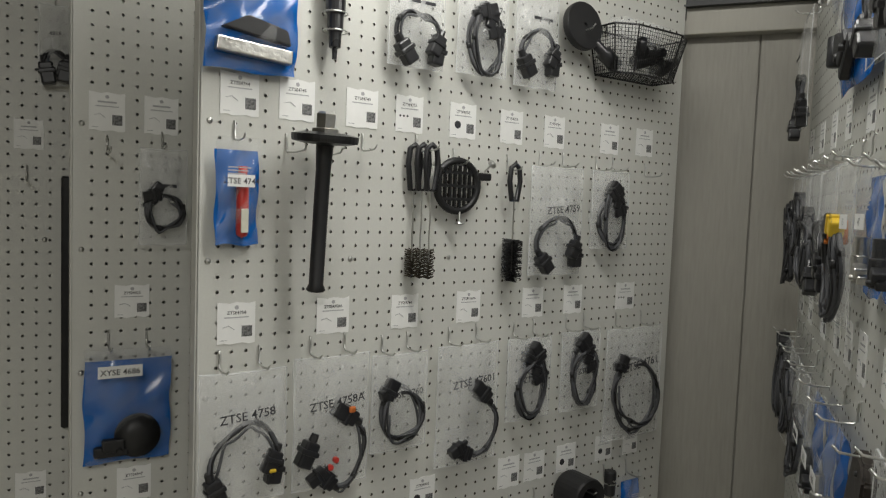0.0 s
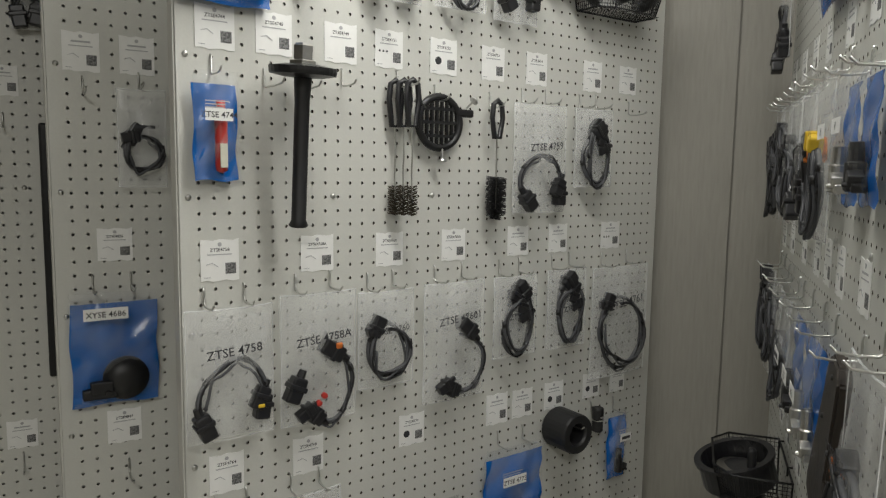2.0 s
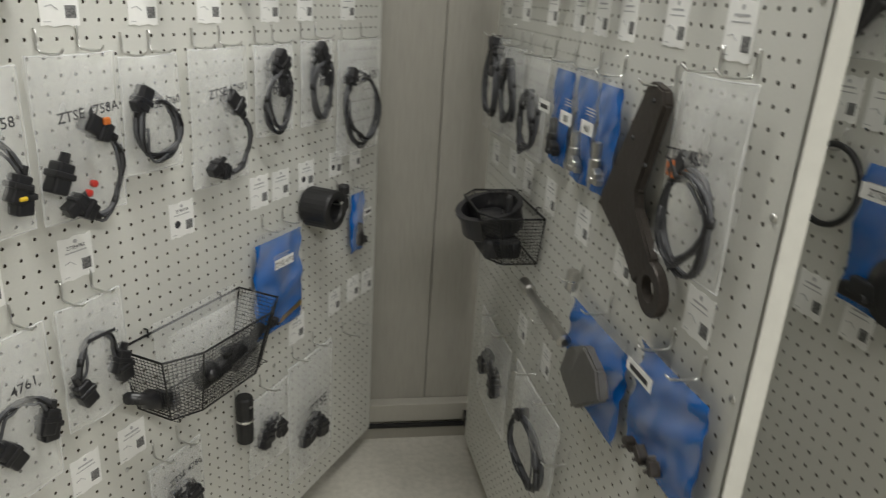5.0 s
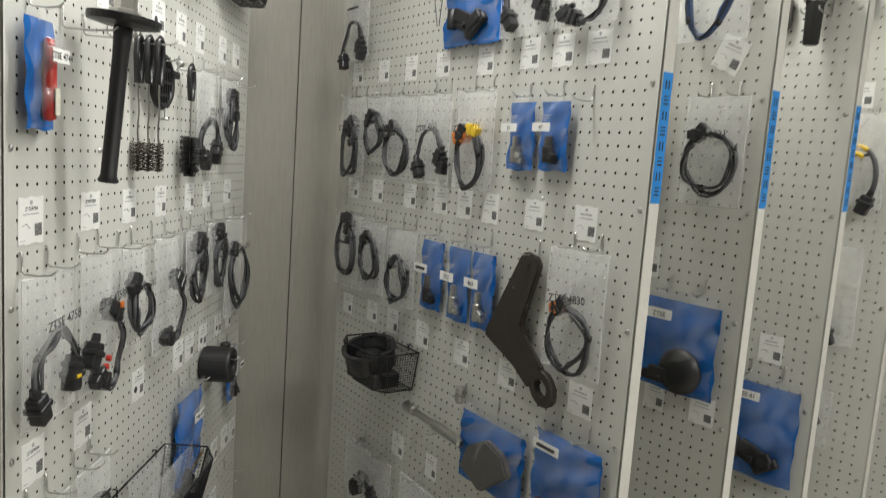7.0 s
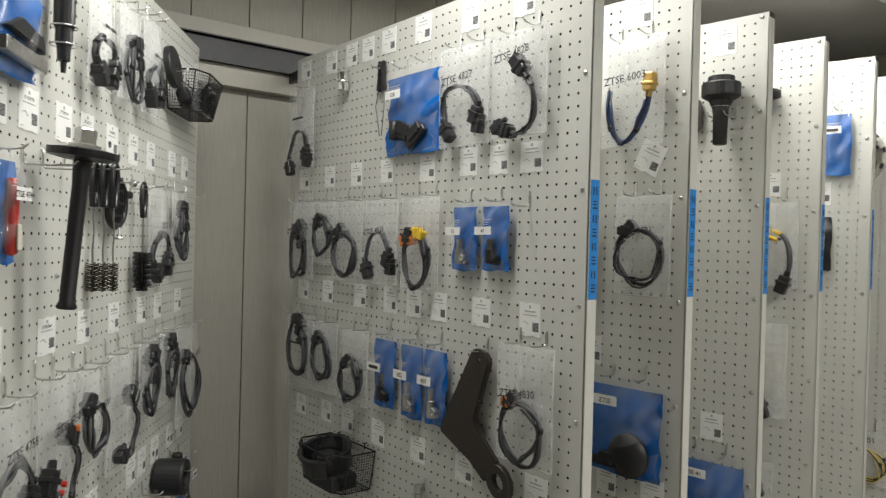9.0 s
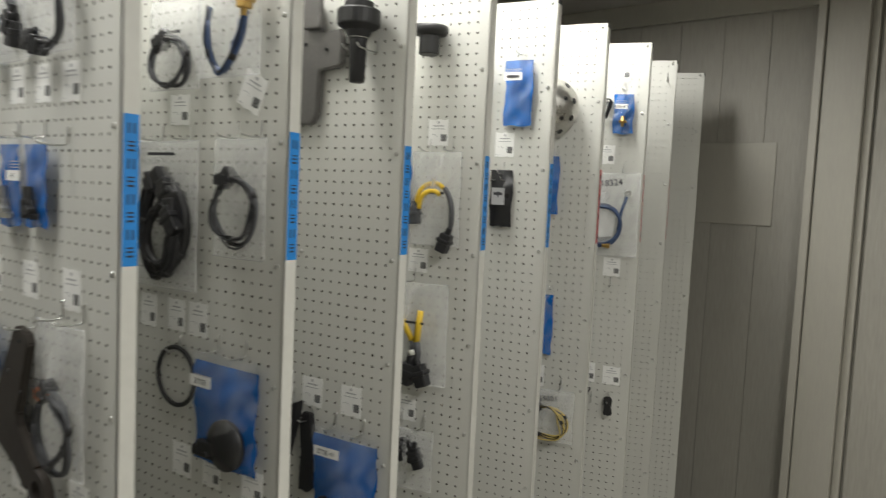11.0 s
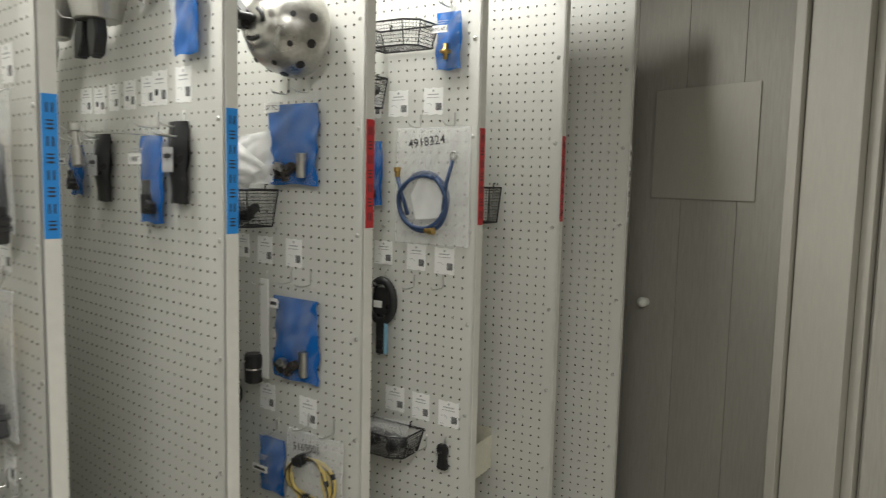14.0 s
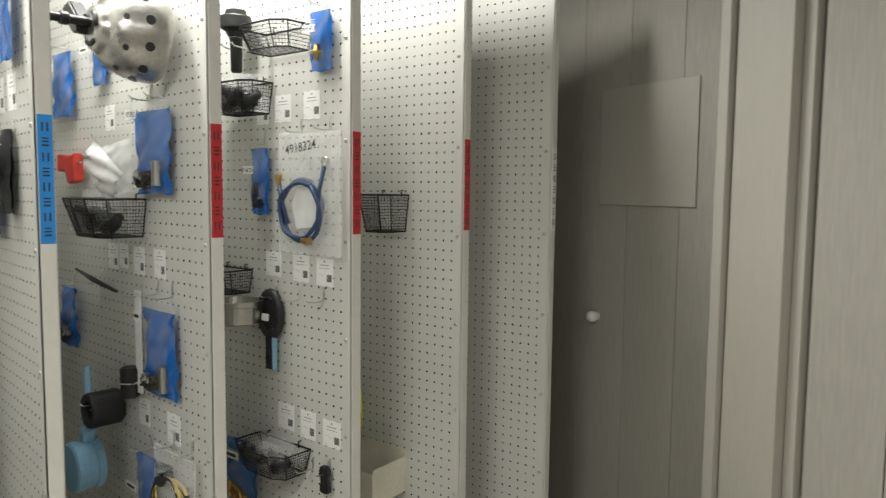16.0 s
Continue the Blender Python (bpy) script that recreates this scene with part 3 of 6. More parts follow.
def wire_basket(key, u, z, w, h, depth=0.1, filled="bag"):
    """A black wire mesh basket hung on the board; (u, z) is the middle of its rim."""
    ob = thing("wire_basket", place(key, u, z, 0.006), "black wire mesh basket on the pegboard" + (" filled with bagged parts" if filled else ", empty"), "wire basket", "wire baskets")
    a, b, d1, d2 = w / 2, w * 0.4, depth, depth * 0.78
    part("rim", tubed([(-a, 0, 0), (a, 0, 0), (a, -d1 * 0.75, 0), (a * 0.6, -d1, 0), (-a * 0.6, -d1, 0), (-a, -d1 * 0.75, 0)], 0.0024, 6, True), BLACK_STEEL, ob)
    part("base_ring", tubed([(-b, 0, -h), (b, 0, -h), (b, -d2 * 0.75, -h), (b * 0.6, -d2, -h), (-b * 0.6, -d2, -h), (-b, -d2 * 0.75, -h)], 0.002, 6, True), BLACK_STEEL, ob)
    bm = bmesh.new()
    top = [Vector(p) for p in ((-a, 0, 0), (-a, -d1 * 0.75, 0), (-a * 0.6, -d1, 0), (a * 0.6, -d1, 0), (a, -d1 * 0.75, 0), (a, 0, 0))]
    low = [Vector(p) for p in ((-b, 0, -h), (-b, -d2 * 0.75, -h), (-b * 0.6, -d2, -h), (b * 0.6, -d2, -h), (b, -d2 * 0.75, -h), (b, 0, -h))]
    for k in range(5):
        n = max(3, int((top[k + 1] - top[k]).length / 0.0075))
        for i in range(n + 1):
            tube(bm, [top[k].lerp(top[k + 1], i / n), low[k].lerp(low[k + 1], i / n)], 0.00075, 3, caps=False)
        m = max(3, int(h / 0.0075))
        for j in range(1, m):
            tube(bm, [top[k].lerp(low[k], j / m), top[k + 1].lerp(low[k + 1], j / m)], 0.00075, 3, caps=False)
    n = int(2 * b / 0.0085)
    for i in range(n + 1):
        tube(bm, [(-b + 2 * b * i / n, 0, -h), (-b + 2 * b * i / n, -d2 * 0.9, -h)], 0.00075, 3, caps=False)
    for j in range(8):
        tube(bm, [(-b, -d2 * j / 8, -h), (b, -d2 * j / 8, -h)], 0.00075, 3, caps=False)
    part("mesh", bm, BLACK_STEEL, ob, "fine black wire mesh")
    for p, q in zip(top, low):
        part("corner_wire", tubed([p, q], 0.0019, 6), BLACK_STEEL, ob)
    for s in (-1, 1):
        part("hanger", tubed([(s * a * 0.6, 0.004, 0.012), (s * a * 0.6, -0.004, 0.012), (s * a * 0.6, -0.004, -0.004)], 0.002, 6), BLACK_STEEL, ob)
    if filled:
        seed = rng.randrange(9999)
        inside = thing("bagged_parts", place(key, u, z - h + 0.004, 0.012), "clear bag of black tool parts in a wire basket", "parts bag", "hanging parts bags")
        for k in range(5):
            x = (k - 2) * w * 0.15
            bm = turned([(0.012, 0), (0.018, 0.004), (0.018, h * 0.5), (0.011, h * 0.55), (0.011, h * 0.85)], "z", (0, 0, 0), 12)
            o = part("tool_part", bm, RUBBER if k % 2 else PLASTIC, inside, smooth=True)
            o.matrix_local = pose(x, -depth * 0.35 - 0.012 * (k % 2), 0.012 + 0.01 * (k % 3), 20 * (k % 3), 65 if k % 2 else -60, 0)
        f = part("film", sheet(w * 0.74, h * 1.25, depth * 0.55, 0.014, seed), FILM, inside, "clear film", True)
        f.location = (0, 0, h * 1.2)
        f = part("film", sheet(w * 0.7, h * 1.2, depth * 0.2, 0.01, seed + 5), FILM, inside, "clear film", True)
        f.location = (0, 0, h * 1.25)
    return ob


def tape(key, z0, z1, material, letters, label_words, edge_w=0.0255):
    """A strip of tape on a panel's free edge with stacked letters, drawn as plain bars."""
    m, side = PANELS[key]
    x = 0.0042 if side < 0 else -0.0042
    ob = thing("edge_tape", m, label_words, "tape strip", "panel edge tapes")
    y0 = (PT - edge_w) / 2
    part("strip", boxed(min(x, x - 0.0006), x + 0.0002, y0, y0 + edge_w, z0, z1), material, ob)
    step = (z1 - z0) / (letters + 0.6)
    yc = PT / 2
    for k in range(letters):
        zc = z1 - step * (k + 0.8)
        bm = bmesh.new()
        wv, hv = 0.0056, step * 0.29
        X0, X1 = x + 0.0002, x + 0.0009
        if k % 2:
            for a, b in ((-1, -0.6), (-0.1, 0.25), (0.7, 1)):
                box(bm, X0, X1, yc - wv, yc + wv, zc + hv * a, zc + hv * b)
        else:
            box(bm, X0, X1, yc - wv, yc - wv + 0.0027, zc - hv, zc + hv), box(bm, X0, X1, yc + wv - 0.0027, yc + wv, zc - hv, zc + hv)
        part("letter_bar", bm, INK, ob)
    return ob


def frosted_bag(key, u, z, w, h):
    """A crumpled whitish bag lying over a basket."""
    ob = thing("frosted_bag", place(key, u, z, 0.05), "crumpled whitish plastic bag draped over a wire basket", "parts bag", "hanging parts bags")
    o = part("front_film", sheet(w, h * 0.7, 0.02, 0.03, 77, 12, 14, 2.5, 0.35), FROST, ob, smooth=True)
    o.matrix_local = pose(0.01, 0, -0.02, 0, 30, 0)
    o = part("back_film", sheet(w * 0.9, h * 0.85, 0.0, 0.016, 79, 12, 14, 1.5), FROST, ob, smooth=True)
    o.matrix_local = pose(0, 0, 0, 0, -6, 0)
    writing(ob, "31834002", -0.01, -0.058, -h * 0.3, w * 0.06)


# ---------------------------------------------------------------- room
structure("floor", boxed(ROOM_X0, ROOM_X1 + 0.2, ROOM_Y0, WALL_Y + 0.1, -0.1, 0.0), CONCRETE, "bare grey concrete floor with faint stains", "floor")
structure("ceiling", boxed(ROOM_X0, ROOM_X1 + 0.2, ROOM_Y0, WALL_Y + 0.1, CEIL, CEIL + 0.1), CEILING, "plain painted grey ceiling", "ceiling")
wall_back = structure("wall_back", boxed(ROOM_X0, ROOM_X1 + 0.2, WALL_Y + 0.012, WALL_Y + 0.1, 0, CEIL), SIDING, "taupe painted grooved wood siding wall", "wall")
wall_right = structure("wall_right", boxed(ROOM_X1 + 0.005, ROOM_X1 + 0.12, ROOM_Y0, WALL_Y, 0, CEIL), SIDING, "taupe painted grooved wood siding wall", "wall")
structure("wall_left", boxed(ROOM_X0 - 0.1, ROOM_X0, ROOM_Y0, WALL_Y + 0.1, 0, CEIL), SIDING, "taupe painted plain wall", "wall")
structure("wall_front", boxed(ROOM_X0, ROOM_X1 + 0.2, ROOM_Y0 - 0.1, ROOM_Y0, 0, CEIL), SIDING, "taupe painted plain wall", "wall")

# grooved siding: one plank after another on the back and right walls, with a top rail and bottom rail for the panel hinges
PLANK = 0.19
def plank_mesh(name, width, height, along_y=False):
    w = width - 0.0035
    bm = boxed(0, w, 0, 0.0115, 0, height, 0.0015) if not along_y else boxed(0, 0.0045, 0, w + 0.0015, 0, height, 0.0012)
    return mesh_of(name, bm, SIDING)


PLANK_BACK = plank_mesh("plank", PLANK, CEIL)
k = 0
while -2.86 + PLANK * k < ROOM_X1 - 0.1:
    pl = part("plank", PLANK_BACK, None, wall_back)
    pl.location = (-2.86 + PLANK * k, WALL_Y, 0)
    k += 1
PLANK_RIGHT = plank_mesh("plank", 0.2, CEIL - 0.11, True)
for k in range(8):
    pl = part("plank", PLANK_RIGHT, None, wall_right)
    pl.location = (ROOM_X1, 0.272 + 0.2 * k, 0)

top = structure("rail_board_top", boxed(ROOM_X0, ROOM_X1 - 0.005, WALL_Y - 0.04, WALL_Y - 0.001, 1.99, 2.19, 0.003), TRIM_WOOD, "taupe painted wooden ledger board", "ledger board")
bot = structure("rail_board_bottom", boxed(ROOM_X0, ROOM_X1 - 0.005, WALL_Y - 0.042, WALL_Y - 0.001, 0.066, 0.129, 0.003), TRIM_WOOD, "taupe painted wooden base ledger", "ledger board")
structure("baseboard", boxed(ROOM_X0, ROOM_X1 - 0.005, WALL_Y - 0.036, WALL_Y - 0.001, 0.0, 0.05, 0.003), TRIM_WOOD, "taupe painted baseboard under the rail", "baseboard")
for nm, zz in (("hinge_rail_top", 2.09), ("hinge_rail_bottom", 0.052)):
    bm = boxed(ROOM_X0 + 0.02, ROOM_X1 - 0.02, WALL_Y - 0.062, WALL_Y - 0.041, zz + 0.045, zz + 0.049) if zz > 1 else boxed(ROOM_X0 + 0.02, ROOM_X1 - 0.02, WALL_Y - 0.056, WALL_Y - 0.043, zz, zz + 0.01)
    if zz > 1:
        box(bm, ROOM_X0 + 0.02, ROOM_X1 - 0.02, WALL_Y - 0.045, WALL_Y - 0.041, zz - 0.03, zz + 0.044)
        box(bm, ROOM_X0 + 0.02, ROOM_X1 - 0.02, WALL_Y - 0.062, WALL_Y - 0.041, zz - 0.034, zz - 0.03)
    structure(nm, bm, BLACK_STEEL, "black steel channel that carries the panel hinges", "hinge rail")
# right wall: frieze, inspection hatch, corner casing and door jamb
structure("frieze", boxed(ROOM_X1 - 0.018, ROOM_X1 + 0.011, ROOM_Y0, WALL_Y - 0.05, CEIL - 0.105, CEIL - 0.001, 0.002), TRIM_WOOD, "taupe painted frieze board under the ceiling", "trim")
hatch = structure("access_hatch", boxed(ROOM_X1 - 0.007, ROOM_X1 - 0.001, 0.412, 0.782, 1.470, 1.832, 0.0015), TRIM_WOOD, "square painted access panel flush on the wall", "access panel")
knob = thing("door_bumper", pose(ROOM_X1 - 0.001, 0.785, 1.107), "round white knob on the taupe wall", "wall knob")
part("plate", turned([(0.014, -0.0), (0.014, -0.004)], "x", seg=16), WHITE_PLASTIC, knob)
part("ball", turned([(0.004, -0.004), (0.012, -0.007), (0.0165, -0.014), (0.018, -0.022), (0.0165, -0.03), (0.011, -0.037), (0.003, -0.04)], "x", seg=18), WHITE_PLASTIC, knob, smooth=True)
cas = structure("casing", boxed(2.815, ROOM_X1 + 0.011, 0.237, 0.267, 0, CEIL - 0.106, 0.003), TRIM_WOOD, "taupe painted corner casing", "trim")
bm = boxed(2.836, ROOM_X1 + 0.011, 0.085, 0.2335, 0, CEIL - 0.106, 0.003)
structure("jamb", bm, TRIM_WOOD, "taupe painted door jamb board", "trim")
bm = boxed(2.874, ROOM_X1 + 0.011, 0.055, 0.084, 0, CEIL - 0.106, 0.003)
structure("door_stop", bm, TRIM_WOOD, "taupe painted door stop", "trim")
door = structure("door_1", boxed(2.903, ROOM_X1 + 0.011, -0.87, 0.0535, 0.01, CEIL - 0.11, 0.003), SIDING, "closed taupe painted door with vertical grooves", "door")
for k in range(5):
    pl = part("plank", boxed(2.892, 2.9025, -0.866 + 0.1825 * k, -0.866 + 0.1825 * k + 0.179, 0.015, CEIL - 0.112, 0.0015), SIDING, door)
structure("wall_beside_door", boxed(2.903, ROOM_X1 + 0.011, ROOM_Y0, -0.875, 0, CEIL - 0.106), SIDING, "taupe painted wall beside the door", "wall")

# ceiling fixtures, one at every lamp, the two added fill lamps too
for lx, ly, _ in LAMPS:
    fx = thing("assumed_ceiling_light", pose(lx, ly, CEIL), "white fluorescent strip light assumed on the ceiling", "ceiling light", "strip lights")
    part("housing", boxed(-0.63, 0.63, -0.06, 0.06, -0.055, -0.001, 0.006), WHITE_PLASTIC, fx)
    for s in (-0.035, 0.035):
        part("tube", turned([(0.004, -0.605), (0.013, -0.6), (0.013, 0.6), (0.004, 0.605)], "x", (0, s, -0.07), 10), WHITE_PLASTIC, fx, "white glass tube", True)

# ---------------------------------------------------------------- pegboard panels
PW, PZ0, PZ1, PT, PITCH = 1.205, 0.06, 2.088, 0.033, 0.0254
BOARD_T = 0.005


def pegboard_mesh():
    """One sheet with drilled holes, front at y=0, x from 0 to PW, local z from PZ0."""
    nx, nz = int((PW - 0.012) / PITCH), int((PZ1 - PZ0 - 0.012) / PITCH)
    mx, mz = (PW - nx * PITCH) / 2, (PZ1 - PZ0 - nz * PITCH) / 2
    r = 0.0029
    oct_dirs = [(-1, -1), (0, -1), (1, -1), (1, 0), (1, 1), (0, 1), (-1, 1), (-1, 0)]
    verts, faces, index = [], [], {}
    def v(x, y, z):
        k = (round(x, 5), round(y, 5), round(z, 5))
        if k not in index:
            index[k] = len(verts)
            verts.append(k)
        return index[k]
    for i in range(nx):
        for j in range(nz):
            cx, cz = mx + (i + 0.5) * PITCH, PZ0 + mz + (j + 0.5) * PITCH
            outer = [v(cx + a * PITCH / 2, 0, cz + b * PITCH / 2) for a, b in oct_dirs]
            inner = [v(cx + r * math.cos(math.atan2(b, a)), 0, cz + r * math.sin(math.atan2(b, a))) for a, b in oct_dirs]
            deep = [v(cx + r * math.cos(math.atan2(b, a)), BOARD_T, cz + r * math.sin(math.atan2(b, a))) for a, b in oct_dirs]
            for k in range(8):
                n = (k + 1) % 8
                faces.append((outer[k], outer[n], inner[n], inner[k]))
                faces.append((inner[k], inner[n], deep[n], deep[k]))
    # plain margins round the drilled field
    x0, x1, z0, z1 = mx, mx + nx * PITCH, PZ0 + mz, PZ0 + mz + nz * PITCH
    for a, b, c, d in ((0, x0, PZ0, PZ1), (x1, PW, PZ0, PZ1), (x0, x1, PZ0, z0), (x0, x1, z1, PZ1)):
        k = len(verts)
        verts.extend([(a, 0, c), (b, 0, c), (b, 0, d), (a, 0, d)])
        faces.append((k, k + 1, k + 2, k + 3))
    me = bpy.data.meshes.new("front_board")
    me.from_pydata(verts, [], faces)
    me.materials.append(BOARD)
    me.materials.append(SHADED_HARDBOARD)
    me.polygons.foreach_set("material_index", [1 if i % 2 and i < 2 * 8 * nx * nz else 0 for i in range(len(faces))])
    me.update()
    return me


PEG = pegboard_mesh()


def screw_mesh():
    bm = bmesh.new()
    bmesh.ops.create_uvsphere(bm, u_segments=8, v_segments=6, radius=0.0052, matrix=Matrix.Diagonal((1, 0.55, 1, 1)))
    return mesh_of("screw", bm, ZINC, smooth=True)


SCREW = screw_mesh()
PANELS = {}


def panel(key, free, hinge, side, label):
    """A swinging two-sided pegboard leaf. side=1: the hinge lies to the viewer's right, -1: to the left.
    Local x runs to the viewer's right, y into the board, z up."""
    d = (Vector(hinge) - Vector(free)).normalized() * side
    m = Matrix(((d.x, -d.y, 0, free[0]), (d.y, d.x, 0, free[1]), (0, 0, 1, 0), (0, 0, 0, 1)))
    PANELS[key] = (m, side)
    p = thing("pegboard_panel", m, label, "pegboard panel", "swinging pegboard panels")
    x0 = 0 if side > 0 else -PW
    ob = part("front_board", PEG, None, p)
    ob.location = (x0, 0, 0)
    part("back_board", boxed(x0 + 0.002, x0 + PW - 0.002, PT - BOARD_T, PT, PZ0, PZ1), BOARD, p)
    fx0, fx1 = (-0.0035, 0.0) if side > 0 else (0.0, 0.0035)
    bm = boxed(fx0, fx1, 0.003, PT - 0.003, PZ0, PZ1 - 0.012, 0.001)
    a = 0.0 if side > 0 else -0.014
    box(bm, a, a + 0.014, 0.0052, PT - 0.0052, PZ0, PZ1 - 0.002)
    part("free_edge_channel", bm, TRIM_METAL, p, "smooth off-white edge channel")
    hx = x0 + PW if side > 0 else x0
    part("hinge_edge_channel", boxed(min(hx, hx - side * 0.012), max(hx, hx - side * 0.012), 0.0052, PT - 0.0052, PZ0, PZ1), TRIM_METAL, p)
    part("top_channel", boxed(x0 + 0.014, x0 + PW - 0.014, 0.0052, PT - 0.0052, PZ1 - 0.006, PZ1 - 0.001), TRIM_METAL, p)
    part("bottom_channel", boxed(x0 + 0.014, x0 + PW - 0.014, 0.0052, PT - 0.0052, PZ0 + 0.001, PZ0 + 0.006), TRIM_METAL, p)
    part("end_plug", boxed(fx0, fx1, 0.003, PT - 0.003, PZ1 - 0.0115, PZ1 + 0.001, 0.001), BLACK_STEEL, p, "black plastic end plug")
    for z in (PZ0 + 0.03, PZ1 - 0.045):
        bm = bmesh.new()
        reach = max(0.03, (WALL_Y - 0.05 - (m @ Vector((hx, 0, 0))).y) / abs(d.y))
        xa, xb = (hx, hx + reach * side)
        pts = [(xa, 0.004), (xa, PT - 0.004), (xb, PT / 2 + 0.006), (xb, PT / 2 - 0.006)]
        lo = [bm.verts.new((x, y, z - 0.016)) for x, y in pts]
        hi = [bm.verts.new((x, y, z + 0.016)) for x, y in pts]
        bm.faces.new(lo), bm.faces.new(hi)
        for k in range(4):
            bm.faces.new((lo[k], lo[(k + 1) % 4], hi[(k + 1) % 4], hi[k]))
        bmesh.ops.recalc_face_normals(bm, faces=bm.faces)
        part("hinge_bracket", bm, BLACK_STEEL, p, "black steel hinge bracket")
    for k in range(9):
        z = 1.431 + 0.2286 * (k - 5) if side > 0 else 1.62 + 0.2286 * (k - 6)
        for s in ((0.0145,) if k not in (1, 5) else (0.0145, 0.275, 0.497, 0.72)):
            sc = part("screw", SCREW, None, p)
            sc.location = (s * side, -0.001, z)
    return p


def hung(key, x, y, angle, label):
    """A leaf by its free corner and the bearing of its hinge."""
    side = 1 if key in "AZY" else -1
    d = Vector((math.cos(math.radians(angle)), math.sin(math.radians(angle))))
    panel(key, (x, y), (x + d.x, y + d.y), side, label)


hung("A", -0.841, 0.879, 57.4, "off-white perforated pegboard panel swung open, hung with tools")
hung("Z", -1.148, 0.900, 54.2, "off-white perforated pegboard panel behind another panel")
hung("Y", -1.567, 0.825, 51.0, "off-white perforated pegboard panel in shade")
for key, x, y, angle in (("B", 0.147, 0.615, 92.1), ("C", 0.445, 0.595, 95.3), ("D", 0.746, 0.588, 98.0), ("E", 1.044, 0.593, 100.3), ("F", 1.346, 0.589, 101.9), ("G", 1.652, 0.592, 105.7), ("H", 1.964, 0.585, 109.3), ("I", 2.294, 0.625, 112.0), ("J", 2.586, 0.625, 114.5)):
    hung(key, x, y, angle, "off-white perforated pegboard panel with a pale edge")


# ---------------------------------------------------------------- single tools on the panels; (u, z) is the upper middle
def tool(name, key, u, z, out, label_words, category):
    return thing(name, place(key, u, z, out), label_words, category)


def t_puller(key, u, z, w, h):
    ob = tool("slide_puller", key, u, z, 0.085, "black steel T-shaped puller tool hanging on a hook", "puller tool")
    ob.matrix_world = ob.matrix_world @ pose(0, 0, 0, 5, 0, 0)
    part("shaft", turned([(0.014, -h), (0.0165, -h + 0.003), (0.0125, -h + 0.012), (0.0125, -h * 0.3), (0.0145, -0.05), (0.0145, -0.04)], "z"), RUBBER, ob, smooth=True)
    part("flange", turned([(w * 0.3, -0.046), (w * 0.49, -0.042), (w * 0.5, -0.036), (w * 0.5, -0.03), (w * 0.3, -0.026)], "z", seg=32), BLACK_STEEL, ob)
    bm = turned([(0.024, -0.026), (0.024, -0.02), (0.017, -0.018), (0.0175, 0.004), (0.013, 0.008)], "z", seg=6)
    part("nut", bm, STEEL, ob, "dull steel nut")
    hook(key, u - 0.035, z - 0.03, 0.08), hook(key, u + 0.03, z - 0.03, 0.08)


def brush_set(key, u, z, w, h):
    hook(key, u, z + 0.012, 0.075)
    for k in range(3):
        ob = tool("wire_brush", key, u + (k - 1) * 0.009, z, 0.014 + 0.016 * k, "small wire tube brush with a black plastic loop handle", "tube brush")
        part("handle", tubed([(-0.008, 0, -0.09), (-0.014, 0, -0.04), (-0.011, 0, -0.012), (0, 0, -0.004), (0.011, 0, -0.012), (0.014, 0, -0.04), (0.008, 0, -0.09)], 0.0055, 8, True), PLASTIC, ob, smooth=True)
        part("twisted_wire", tubed([(0, 0.001 * math.sin(i), -0.088 - (h - 0.12) * i / 12) for i in range(13)], 0.0017, 6), STEEL, ob)
        bm = bmesh.new()
        for i in range(90):
            a, zz = i * 2.4, -h + 0.055 * (i / 90)
            rr = 0.011 + 0.003 * (k == 0)
            tube(bm, [(0, 0, zz), (rr * math.cos(a), rr * math.sin(a), zz + 0.003)], 0.0011, 3, caps=False)
        part("bristles", bm, BRISTLE, ob, "dark brass bristles")


def bottle_brush(key, u, z, w, h):
    hook(key, u, z + 0.012)
    ob = tool("bottle_brush", key, u, z, 0.03, "black nylon tube brush with a loop handle", "tube brush")
    part("handle", tubed([(-0.007, 0, -0.08), (-0.014, 0, -0.04), (-0.011, 0, -0.012), (0, 0, -0.004), (0.011, 0, -0.012), (0.014, 0, -0.04), (0.007, 0, -0.08)], 0.0055, 8, True), PLASTIC, ob, smooth=True)
    part("stem", tubed([(0, 0, -0.08), (0, 0, -h + 0.02)], 0.0018, 6), STEEL, ob)
    bm = bmesh.new()
    for i in range(330):
        a, zz = i * 2.39, -h + 0.088 * (i / 330)
        rr = 0.022 * (1 if i > 30 else 0.6)
        tube(bm, [(0, 0, zz), (rr * math.cos(a), rr * math.sin(a), zz - 0.003 + 0.006 * ((i * 7) % 5) / 5)], 0.0009, 3, caps=False)
    part("bristles", bm, RUBBER, ob)


